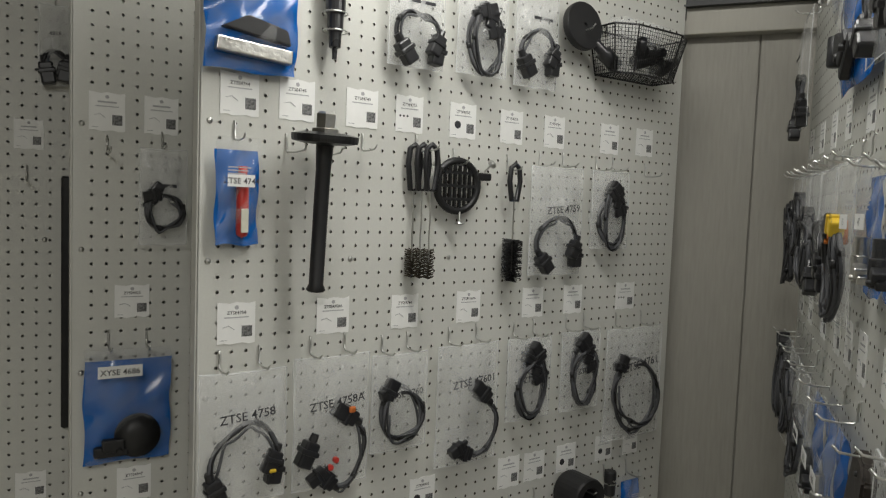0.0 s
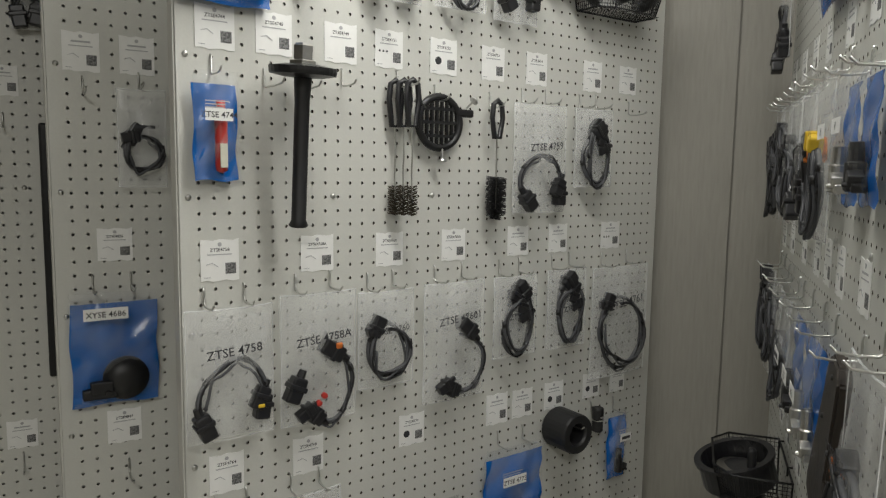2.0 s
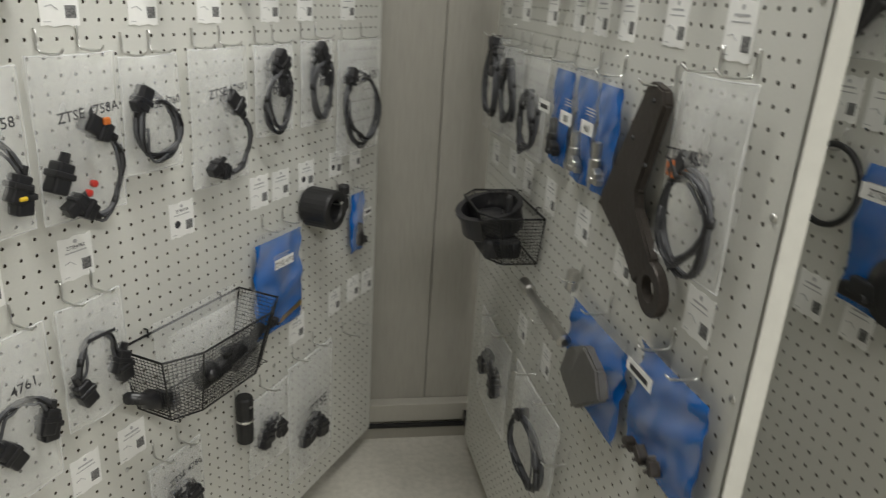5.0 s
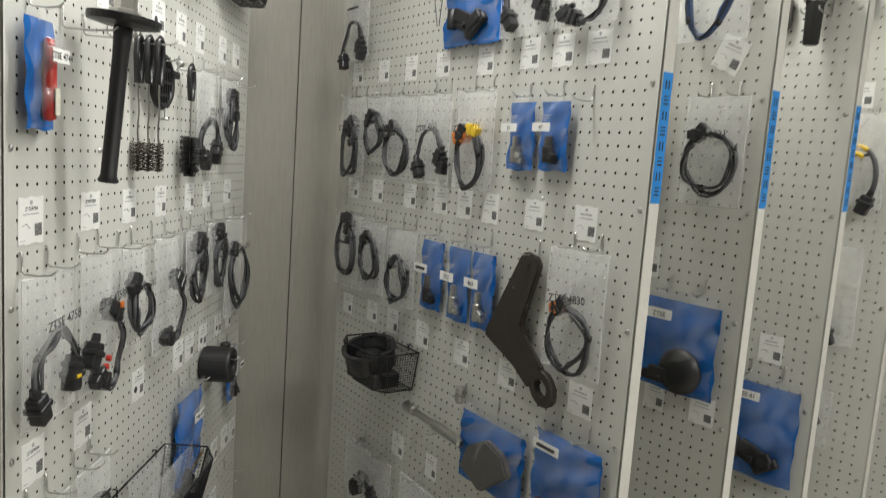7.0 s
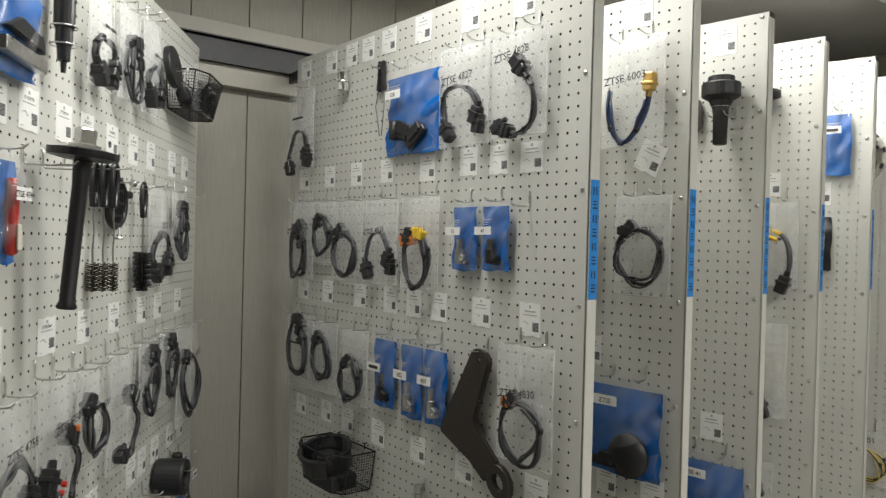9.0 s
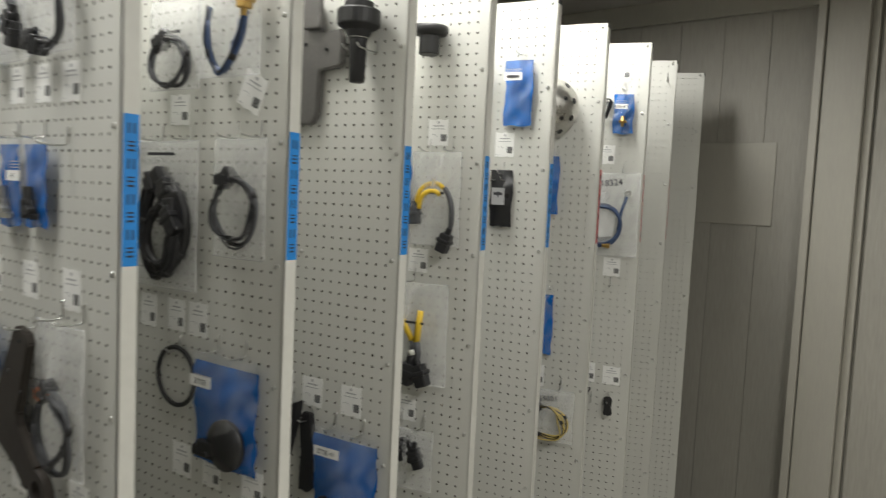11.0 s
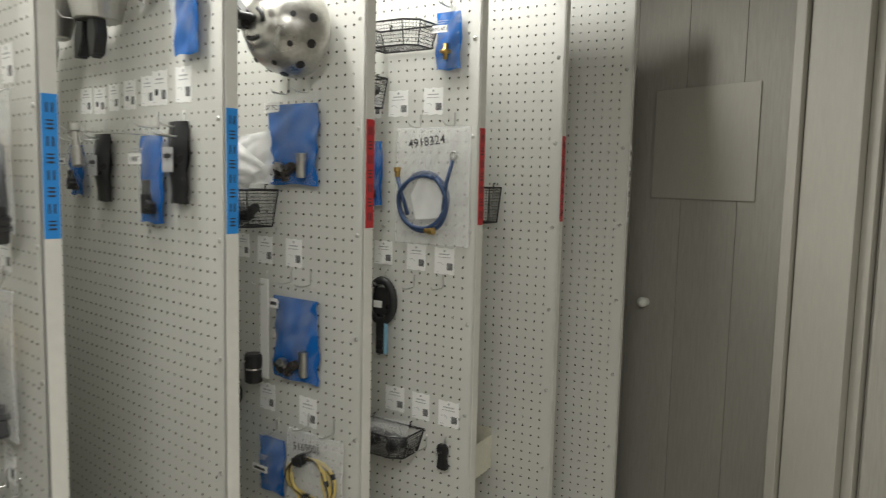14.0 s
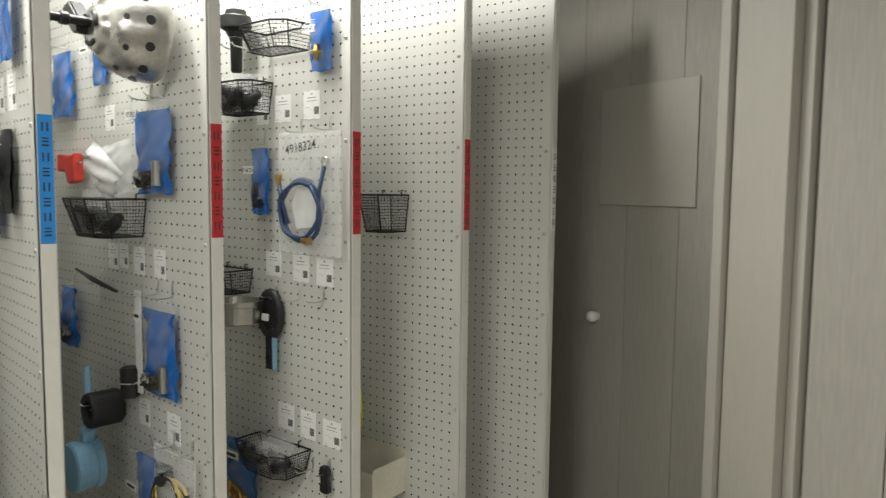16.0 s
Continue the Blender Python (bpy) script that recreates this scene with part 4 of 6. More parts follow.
def grille_tool(key, u, z, w, h):
    hook(key, u, z + 0.018)
    ob = tool("slotted_disc_tool", key, u, z - h / 2, 0.02, "round black slotted plate tool with thumb screws", "disc tool")
    r = h / 2
    bm = bmesh.new()
    n = 7
    for i in range(n + 1):
        x = -r * 0.8 + 1.6 * r * i / n
        zz = math.sqrt(max(0, r * r * 0.92 - x * x))
        box(bm, x - 0.0019, x + 0.0019, -0.004, 0.004, -zz, zz)
    for zz in (-r * 0.5, 0, r * 0.5):
        a = math.sqrt(r * r * 0.9 - zz * zz)
        box(bm, -a, a, -0.0035, 0.0035, zz - 0.003, zz + 0.003)
    part("slats", bm, BLACK_STEEL, ob)
    part("ring", tubed([(r * 0.95 * math.cos(i * math.tau / 32), 0, r * 0.95 * math.sin(i * math.tau / 32)) for i in range(32)], 0.0075, 8, True), BLACK_STEEL, ob, smooth=True)
    part("arm", boxed(r * 0.8, r * 1.55, -0.008, 0.006, r * 0.25, r * 0.55, 0.004), BLACK_STEEL, ob)
    for (x, zz), a in zip(((-r * 1.0, r * 0.75), (r * 1.5, r * 0.85), (0.004, -r * 1.35)), (-50, 50, 180)):
        s = part("thumb_screw", turned([(0.002, -0.02), (0.002, 0.0), (0.009, 0.002), (0.009, 0.006)], "z", seg=12), ZINC, ob, "zinc thumb screw", True)
        s.matrix_local = pose(x, -0.006, zz, 0, a, 0)


def injector_tool(key, u, z, w, h):
    ob = tool("stepped_sleeve_tool", key, u, z, 0.03, "black stepped sleeve tool with a pin tip", "sleeve tool")
    r = w / 2
    part("body", turned([(r * 0.25, -h), (r * 0.3, -h + 0.018), (r * 0.62, -h + 0.02), (r * 0.7, -h + 0.045), (r * 0.85, -h + 0.05), (r * 0.85, -h + 0.075), (r * 1.05, -h + 0.08), (r * 1.05, -0.01), (r * 0.8, 0)], "z", seg=18), PLASTIC, ob, smooth=False)
    for k in (0.047, 0.078):
        part("wire_clip", tubed([(r * 1.3 * math.cos(i * math.tau / 16), r * 1.3 * math.sin(i * math.tau / 16), -h + k) for i in range(16)], 0.0014, 5, True), ZINC, ob, smooth=True)


def disc_plate(key, u, z, w, h):
    ob = tool("round_plate", key, u, z - h / 2, 0.012, "round black rubber disc with a centre hole on a hook", "disc tool")
    r = h / 2
    o = part("disc", turned([(r * 0.11, 0), (r * 0.98, 0), (r, 0.003), (r, 0.014), (r * 0.97, 0.017), (r * 0.12, 0.017), (r * 0.1, 0.012)], "y", seg=40), RUBBER, ob, smooth=False)
    o.matrix_local = pose(0, -0.02, 0, -8, 0, 0)
    hook(key, u, z - h / 2 + 0.02, 0.07)


def roller(key, u, z, w, h):
    ob = tool("bored_sleeve", key, u, z - h / 2, 0.006, "thick black bored sleeve on a peg", "sleeve tool")
    r = h / 2
    part("sleeve", turned([(r * 0.5, 0.03), (r * 0.55, 0.0), (r * 0.95, 0.0), (r, 0.004), (r, 0.07), (r * 0.96, 0.075), (r * 0.6, 0.075), (r * 0.52, 0.07), (r * 0.48, 0.035)], "y", seg=28), RUBBER, ob, smooth=False)
    hook(key, u, z - h / 2 + r * 0.5 + 0.02, 0.09)


def socket_tool(key, u, z, w, h, material=None):
    ob = tool("stepped_socket", key, u, z, 0.022, "small stepped socket tool with a bright ring", "socket")
    r = min(w, h) * 0.3
    part("body", turned([(r * 0.8, -h), (r, -h + 0.003), (r, -h * 0.55), (r * 0.9, -h * 0.5), (r * 1.05, -h * 0.42), (r * 1.05, -0.004), (r * 0.9, 0)], "z", seg=16), material or RUBBER, ob)
    part("ring", turned([(r * 1.08, -h * 0.52), (r * 1.1, -h * 0.5), (r * 1.08, -h * 0.47)], "z", seg=16), CHROME, ob)
    hook(key, u - r * 0.3, z + 0.006, 0.04)


def shaft_tool(key, u, z, w, h):
    ob = tool("chrome_shaft", key, u, z, 0.04, "bright machined shaft tool hanging on a hook", "shaft tool")
    reach = min(w, 0.27)
    n = math.hypot(reach, h)
    o = part("shaft", turned([(0.006, 0), (0.013, 0.004), (0.013, n * 0.45), (0.009, n * 0.47), (0.009, n * 0.8), (0.014, n * 0.82), (0.014, n * 0.97), (0.008, n)], "z", seg=16), STEEL, ob, smooth=False)
    o.matrix_local = pose(reach / 2, 0, -h, 0, -math.degrees(math.atan2(reach, h)), 0)
    hook(key, u, z - 0.01, 0.05)


def flat_bar(key, u, z, w, h):
    ob = tool("flat_bar", key, u, z, 0.012, "long flat black bar with rounded ends", "flat bar")
    part("bar", boxed(-w / 2, w / 2, -0.006, 0.006, -h, 0, 0.005), BLACK_STEEL, ob)


def bent_bracket(key, u, z, w, h):
    ob = tool("bent_lever", key, u, z, 0.02, "dark oiled steel bent lever with a slotted eye", "lever tool")
    a, b = w / 2, h
    pts = [(0.0, -0.005), (-0.012, -0.012), (-a * 0.95, -b * 0.6), (-a * 0.97, -b * 0.66), (-a * 0.1, -b * 0.8), (a * 0.31, -b * 0.905), (a * 0.64, -b * 0.748), (a * 0.1, -b * 0.57), (a * 0.02, -b * 0.5), (a * 0.38, -b * 0.1), (a * 0.3, -b * 0.04)]
    part("plate", outline(pts, -0.012, 0.004, 0.003), RUSTY, ob)
    ring = []
    for k in range(28):
        t = k * math.tau / 28
        c, sn = math.cos(t), math.sin(t)
        # an eye drawn out along the arm, with a real hole
        long, lean = 1.25, math.radians(-48)
        px, pz = c * long * math.cos(lean) - sn * math.sin(lean), c * long * math.sin(lean) + sn * math.cos(lean)
        ring.append((px, pz))
    bm = bmesh.new()
    ex, ez = a * 0.68, -b * 0.87
    loops = [[bm.verts.new((ex + px * r, y, ez + pz * r)) for px, pz in ring] for r, y in ((0.0165, -0.0118), (0.032, -0.0118), (0.0335, -0.009), (0.0335, 0.0012), (0.032, 0.0038), (0.0165, 0.0038))]
    for i in range(6):
        p, q = loops[i], loops[(i + 1) % 6]
        for k in range(28):
            bm.faces.new((p[k], p[(k + 1) % 28], q[(k + 1) % 28], q[k]))
    bmesh.ops.recalc_face_normals(bm, faces=bm.faces)
    part("slot_eye", bm, RUSTY, ob)
    for x, zz in ((0.016, -0.03), (-0.03, -0.09), (0.02, -0.12)):
        part("rivet", turned([(0.004, 0.012), (0.003, 0.0145)], "y", (x, 0, zz), 8), BLACK_STEEL, ob)
    hook(key, u + a * 0.1, z + 0.018, 0.05)


def pulley_basket(key, u, z, w, h):
    wire_basket(key, u, z, w, h, 0.13, "")
    ob = tool("pulley_housing", key, u, z - h, 0.02, "black plastic pulley housing lying in a wire basket", "pulley housing")
    o = part("wheel", turned([(w * 0.1, 0.0), (w * 0.27, 0.0), (w * 0.3, 0.006), (w * 0.3, 0.05), (w * 0.325, 0.053), (w * 0.325, 0.06), (w * 0.27, 0.06), (w * 0.265, 0.014), (w * 0.12, 0.012), (w * 0.12, 0.04), (w * 0.04, 0.042)], "z", (0, 0, 0), 32), PLASTIC, ob)
    o.matrix_local = pose(0.0, -0.062, 0.05, 16, 6, 0)
    part("bracket", boxed(-w * 0.34, w * 0.36, -0.1, -0.02, 0.006, 0.05, 0.008), RUBBER, ob)
    part("pin", turned([(0.008, 0), (0.008, 0.09), (0.005, 0.095)], "z", (w * 0.26, -0.05, 0.05), 12), PLASTIC, ob)
    part("band", turned([(w * 0.2, 0.058), (w * 0.2, 0.064)], "z", (0, -0.062, 0.02), 24), STEEL, ob, "bright metal band")


def clip_tool(key, u, z, w, h):
    ob = tool("spring_clamp", key, u, z, 0.014, "black two-legged clamp tool with thin leads", "clamp tool")
    for s in (-1, 1):
        part("leg", outline([(s * 0.002, -0.02), (s * 0.006, 0), (s * 0.012, -0.004), (s * 0.012, -0.045), (s * 0.018, -0.08), (s * 0.006, -0.084), (s * 0.004, -0.05)], -0.007, 0.007, 0.002), PLASTIC, ob)
        part("lead", tubed([(s * 0.008, 0, -0.06), (s * 0.02, -0.004, -h * 0.6), (s * 0.004, 0, -h)], 0.0013, 5), LOOM, ob)
    hook(key, u, z + 0.006)


def o_ring(key, u, z, w, h):
    ob = tool("seal_ring", key, u, z - h / 2, 0.012, "thin black rubber ring on a hook", "seal ring")
    part("ring", tubed([(h * 0.5 * math.cos(i * math.tau / 40), 0, h * 0.5 * math.sin(i * math.tau / 40)) for i in range(40)], 0.005, 8, True), RUBBER, ob, smooth=True)
    hook(key, u, z + 0.02, 0.03)


def mallet_tool(key, u, z, w, h):
    ob = tool("driver_tool", key, u, z, 0.05, "black mushroom-headed driver tool on a hook", "driver tool")
    r = w / 2
    part("head", turned([(r * 0.5, -h * 0.44), (r * 0.62, -h * 0.36), (r * 0.98, -h * 0.3), (r, -h * 0.28), (r, -h * 0.12), (r * 0.95, -h * 0.1), (r * 0.7, -h * 0.09), (r * 0.68, -h * 0.01), (r * 0.6, 0)], "z", seg=26), RUBBER, ob)
    part("handle", turned([(r * 0.3, -h), (r * 0.36, -h + 0.003), (r * 0.4, -h * 0.5), (r * 0.46, -h * 0.445)], "z", seg=20), RUBBER, ob, smooth=True)
    part("ring", turned([(r * 0.5, -h * 0.452), (r * 0.52, -h * 0.446), (r * 0.5, -h * 0.44)], "z"), CHROME, ob)
    hook(key, u - 0.02, z - h * 0.42, 0.07), hook(key, u + 0.02, z - h * 0.42, 0.07)


def plate_bracket(key, u, z, w, h):
    ob = tool("plate_bracket", key, u, z, 0.012, "grey cut steel plate bracket with rounded corners", "bracket")
    a = w / 2
    pts = [(-a, 0), (a * 0.1, 0), (a * 0.3, -h * 0.1), (a * 0.42, -h * 0.32), (a * 0.95, -h * 0.3), (a, -h * 0.36), (a, -h * 0.55), (a * 0.9, -h * 0.58), (a * 0.4, -h * 0.6), (a * 0.36, -h * 0.92), (a * 0.22, -h), (-a * 0.9, -h), (-a, -h * 0.94)]
    part("plate", outline(pts, -0.014, 0.004, 0.003), GREY_PLATE, ob)
    part("tab", boxed(a * 0.05, a * 0.5, -0.03, -0.0145, -h * 0.3, -h * 0.06, 0.004), GREY_PLATE, ob)
    for x, zz in ((-a * 0.8, -h * 0.2), (-a * 0.5, -h * 0.42), (0, -h * 0.4), (a * 0.6, -h * 0.45), (-a * 0.7, -h * 0.93)):
        part("bolt", turned([(0.0045, 0.014), (0.004, 0.018)], "y", (x, 0, zz), 8), BLACK_STEEL, ob)


def black_clip(key, u, z, w, h):
    ob = tool("black_lever", key, u, z, 0.014, "narrow black lever tool on a hook", "lever tool")
    a = w / 2
    part("body", outline([(-a * 0.5, 0), (a * 0.5, 0), (a * 0.8, -h * 0.2), (a * 0.6, -h * 0.55), (a * 0.9, -h * 0.92), (a * 0.3, -h), (-a * 0.7, -h * 0.96), (-a * 0.55, -h * 0.5), (-a * 0.8, -h * 0.15)], -0.012, 0.004, 0.003), RUBBER, ob)
    hook(key, u, z + 0.01, 0.045)


def funnel_tool(key, u, z, w, h):
    ob = tool("forked_adapter", key, u, z, 0.03, "black tapered forked adapter on a hook", "adapter tool")
    a = w * 0.35
    part("body", outline([(-a, 0), (-a * 0.4, -h * 0.12), (a * 0.4, -h * 0.12), (a, 0), (a * 0.8, -h * 0.35), (a * 0.3, -h), (-a * 0.3, -h), (-a * 0.7, -h * 0.35)], -0.02, 0.01, 0.004), RUBBER, ob)
    hook(key, u, z + 0.012)


def notched_plate(key, u, z, w, h):
    ob = tool("notched_plate", key, u, z, 0.02, "black angular notched plate on the pegboard", "plate tool")
    a = w / 2
    part("plate", outline([(-a, 0), (a * 0.1, -h * 0.05), (a * 0.55, -h * 0.3), (a * 0.5, -h * 0.62), (a, -h * 0.82), (a * 0.4, -h), (-a * 0.6, -h * 0.9), (-a, -h * 0.5)], -0.02, 0.004, 0.003), BLACK_STEEL, ob)


def cap_tool(key, u, z, w, h):
    ob = tool("cap_tool", key, u, z, 0.045, "black flanged cap tool on a peg", "cap tool")
    r = w / 2
    part("flange", turned([(r * 0.6, -h * 0.36), (r * 0.95, -h * 0.3), (r, -h * 0.2), (r * 0.97, -h * 0.05), (r * 0.6, 0)], "z", seg=28), RUBBER, ob, smooth=True)
    part("neck", turned([(r * 0.5, -h), (r * 0.54, -h * 0.97), (r * 0.54, -h * 0.36)], "z", seg=24), RUBBER, ob)
    part("rod", tubed([(0, 0.05, -h * 0.1), (0, 0, -h * 0.1)], 0.003, 6), ZINC, ob)


def collar_tool(key, u, z, w, h, material):
    ob = tool("ring_compressor", key, u, z - h, 0.055, "ring-shaped compressor band with a clamp screw", "ring compressor")
    r = min(w, 0.1) / 2
    part("band", turned([(r * 0.93, 0), (r, 0), (r, h), (r * 0.93, h), (r * 0.92, h * 0.5)], "z", seg=30), material, ob)
    for k in (0.25, 0.75):
        part("clamp_wire", tubed([(r * 1.04 * math.cos(i * math.tau / 24), r * 1.04 * math.sin(i * math.tau / 24), h * k) for i in range(24)], 0.0016, 5, True), ZINC, ob)
    part("screw_block", boxed(r, r + 0.018, -0.008, 0.008, h * 0.2, h * 0.8, 0.002), ZINC, ob)
    hook(key, u, z, 0.1)


def cup_tool(key, u, z, w, h):
    ob = tool("tapered_cup_tool", key, u, z - h, 0.075, "bright tapered steel cup with black folding legs on wire hooks", "cup tool")
    r = w / 2
    part("cup", turned([(r * 0.62, 0), (r * 0.68, 0.003), (r * 0.98, h * 0.93), (r, h * 0.96), (r, h), (r * 0.94, h), (r * 0.64, 0.01)], "z", seg=30), STEEL, ob)
    for sx, lean in ((-1, 14), (0.45, -4)):
        o = part("leg", outline([(-0.018, 0), (0.016, 0.004), (0.022, -0.035), (0.008, -0.075), (-0.012, -0.08), (-0.02, -0.04)], -0.012, 0.012, 0.003), BLACK_STEEL, ob, "black steel leg")
        o.matrix_local = pose(sx * r * 0.5, -0.01, 0.004, 0, lean, 0)
    part("hanger", tubed([(-r, 0.06, h * 0.5), (-r * 1.05, 0, h * 0.5), (-r * 1.05, -r * 0.6, h * 0.9)], 0.002, 6), ZINC, ob)
    part("hanger", tubed([(r, 0.06, h * 0.5), (r * 1.05, 0, h * 0.5), (r * 1.05, -r * 0.6, h * 0.9)], 0.002, 6), ZINC, ob)


def angular_block(key, u, z, w, h):
    ob = tool("angular_block", key, u, z, 0.02, "large black angular cast block on the pegboard", "block tool")
    a = w / 2
    part("body", outline([(-a, 0), (a * 0.2, -h * 0.08), (a * 0.8, -h * 0.45), (a, -h * 0.7), (a * 0.7, -h), (-a * 0.6, -h * 0.94), (-a, -h * 0.6)], -0.075, 0.0, 0.006), BLACK_STEEL, ob)
    part("knob", turned([(0.012, 0.075), (0.016, 0.08), (0.016, 0.1), (0.01, 0.104)], "y", (a * 0.3, 0, -h * 0.68), 14), STEEL, ob, "bright round knob")
    hook(key, u, z + 0.01, 0.06)


def strap_loop(key, u, z, w, h):
    ob = tool("yellow_strap", key, u, z, 0.03, "narrow bright yellow plastic strap hanging by its end", "strap")
    part("strap", tubed([(0, 0, 0), (w * 0.2, -0.004, -h * 0.4), (w * 0.1, -0.008, -h)], [0.005, 0.009, 0.006], 6), BRIGHT_YELLOW, ob, smooth=True)
    hook(key, u, z + 0.012, 0.04)


def black_pouch(key, u, z, w, h):
    ob = tool("black_pouch", key, u, z, 0.012, "black plastic wrapped tool with a printed label", "parts bag")
    part("pouch", sheet(w, h, 0.004, 0.02, 11), PLASTIC, ob, smooth=True)
    part("pouch_back", sheet(w, h, 0.0, -0.004, 12), PLASTIC, ob, smooth=True)
    c = part("printed_label", boxed(-w * 0.3, w * 0.3, -0.0265, -0.026, -h * 0.62, -h * 0.32), PALE_INK, ob, "grey printed label")
    part("label_bars", boxed(-w * 0.2, w * 0.2, -0.0273, -0.0268, -h * 0.45, -h * 0.4), INK, c)
    hook(key, u, z + 0.018)


def bell_housing(key, u, z, w, h):
    ob = tool("bell_housing_puller", key, u, z - h / 2, 0.03, "cast aluminium drilled bell with a black puller arm", "bell puller")
    r = h * 0.47
    bell = [(r * 0.97, 0.0), (r, 0.004), (r, 0.016), (r * 0.985, 0.03), (r * 0.95, 0.05), (r * 0.89, 0.07), (r * 0.8, 0.088), (r * 0.68, 0.102), (r * 0.54, 0.11), (r * 0.5, 0.112), (r * 0.47, 0.122), (r * 0.42, 0.127), (r * 0.2, 0.129), (r * 0.1, 0.129)]
    part("bell", turned(bell, "y", seg=48), CAST, ob, smooth=True)
    # the bell is uncut: black discs and curved bars stand for shaded openings
    for count, rad, depth, tilt, size in ((11, 0.955, 0.048, 18, 0.0095), (8, 0.80, 0.0885, 44, 0.0062)):
        for k in range(count):
            a = (k + 0.3) * math.tau / count
            nrm = Vector((math.cos(a) * math.cos(math.radians(tilt)), -math.sin(math.radians(tilt)), math.sin(a) * math.cos(math.radians(tilt))))
            o = part("hole_liner", turned([(size, 0), (size, 0.002)], "z", (0, 0, 0), 16), RUBBER, ob, "black disc for the shade in a drilled hole")
            o.matrix_local = Matrix.Translation((math.cos(a) * r * rad, -depth, math.sin(a) * r * rad)) @ nrm.to_track_quat("Z", "Y").to_matrix().to_4x4()
    for k in range(3):
        pts = [(r * 0.33 * math.cos(k * 2.09 + j * 0.22), -0.1295, r * 0.33 * math.sin(k * 2.09 + j * 0.22)) for j in range(6)]
        part("slot", tubed(pts, 0.005, 6), RUBBER, ob, "black curved bar for the shade in a slot", True)
    part("screw", turned([(0.009, 0.125), (0.009, 0.17), (0.013, 0.172), (0.013, 0.186), (0.009, 0.188), (0.009, 0.205), (0.006, 0.208)], "y", (0, 0, 0.01), 14), BLACK_STEEL, ob)
    part("arm", outline([(-r * 0.9, r * 0.5), (-r * 0.55, r * 0.62), (-r * 0.1, r * 0.2), (-r * 0.1, -0.012), (-r * 0.4, -r * 0.1), (-r * 0.75, r * 0.2)], -0.15, -0.12, 0.004), BLACK_STEEL, ob)
    hook(key, u, z, 0.12)


def white_strip(key, u, z, w, h):
    ob = tool("white_sleeve", key, u, z, 0.01, "long narrow white paper sleeve hung by a corner", "paper sleeve")
    o = part("sleeve", boxed(-w * 0.2, w * 0.2, -0.003, 0.001, -h, 0, 0.001), PAPER, ob)
    hook(key, u, z + 0.015, 0.04)


def pump_head(key, u, z, w, h):
    ob = tool("blue_cooler_tool", key, u, z - h, 0.045, "light blue plastic flanged pump cover on the pegboard", "pump cover")
    r = 0.062
    part("drum", turned([(r * 0.8, 0), (r, 0.004), (r, 0.02), (r * 0.94, 0.022), (r * 0.94, 0.045), (r, 0.047), (r, 0.066), (r * 0.9, 0.07), (r * 0.3, 0.074)], "y", (0, 0, r), 32), BLUE_PLASTIC, ob)
    part("stem", turned([(0.015, r * 1.7), (0.015, r * 2.2), (0.019, r * 2.25), (0.019, r * 2.5), (0.014, r * 2.55), (0.016, r * 3.0), (0.009, r * 3.5), (0.008, h)], "z", (0, -0.02, 0), 16), BLUE_PLASTIC, ob, smooth=True)
    part("plug", boxed(-0.012, 0.012, -0.04, -0.015, r * 1.9, r * 2.3, 0.004), BLUE_PLASTIC, ob)
    hook(key, u, z - h + r * 2, 0.06)


def red_clamp(key, u, z, w, h):
    ob = tool("red_clamp", key, u, z, 0.02, "small red plastic clamp with a steel pin", "clamp tool")
    part("body", outline([(-w * 0.3, 0), (w * 0.1, -h * 0.1), (w * 0.3, 0), (w * 0.32, -h * 0.9), (w * 0.05, -h), (-w * 0.05, -h * 0.55), (-w * 0.3, -h * 0.6)], -0.02, 0.004, 0.003), RED, ob)
    part("pin", tubed([(-w * 0.4, -0.01, -h * 0.3), (w * 0.4, -0.01, -h * 0.3)], 0.003, 8), STEEL, ob)


def thin_rod(key, u, z, w, h):
    ob = tool("thin_lead", key, u, z, 0.02, "thin black probe lead lying across hooks", "probe lead")
    part("rod", tubed([(-w / 2, 0, 0), (0, -0.004, -h * 0.5), (w / 2, 0, -h)], [0.003, 0.007, 0.004], 8), RUBBER, ob, smooth=True)
    hook(key, u, z - h * 0.5 + 0.02, 0.05)


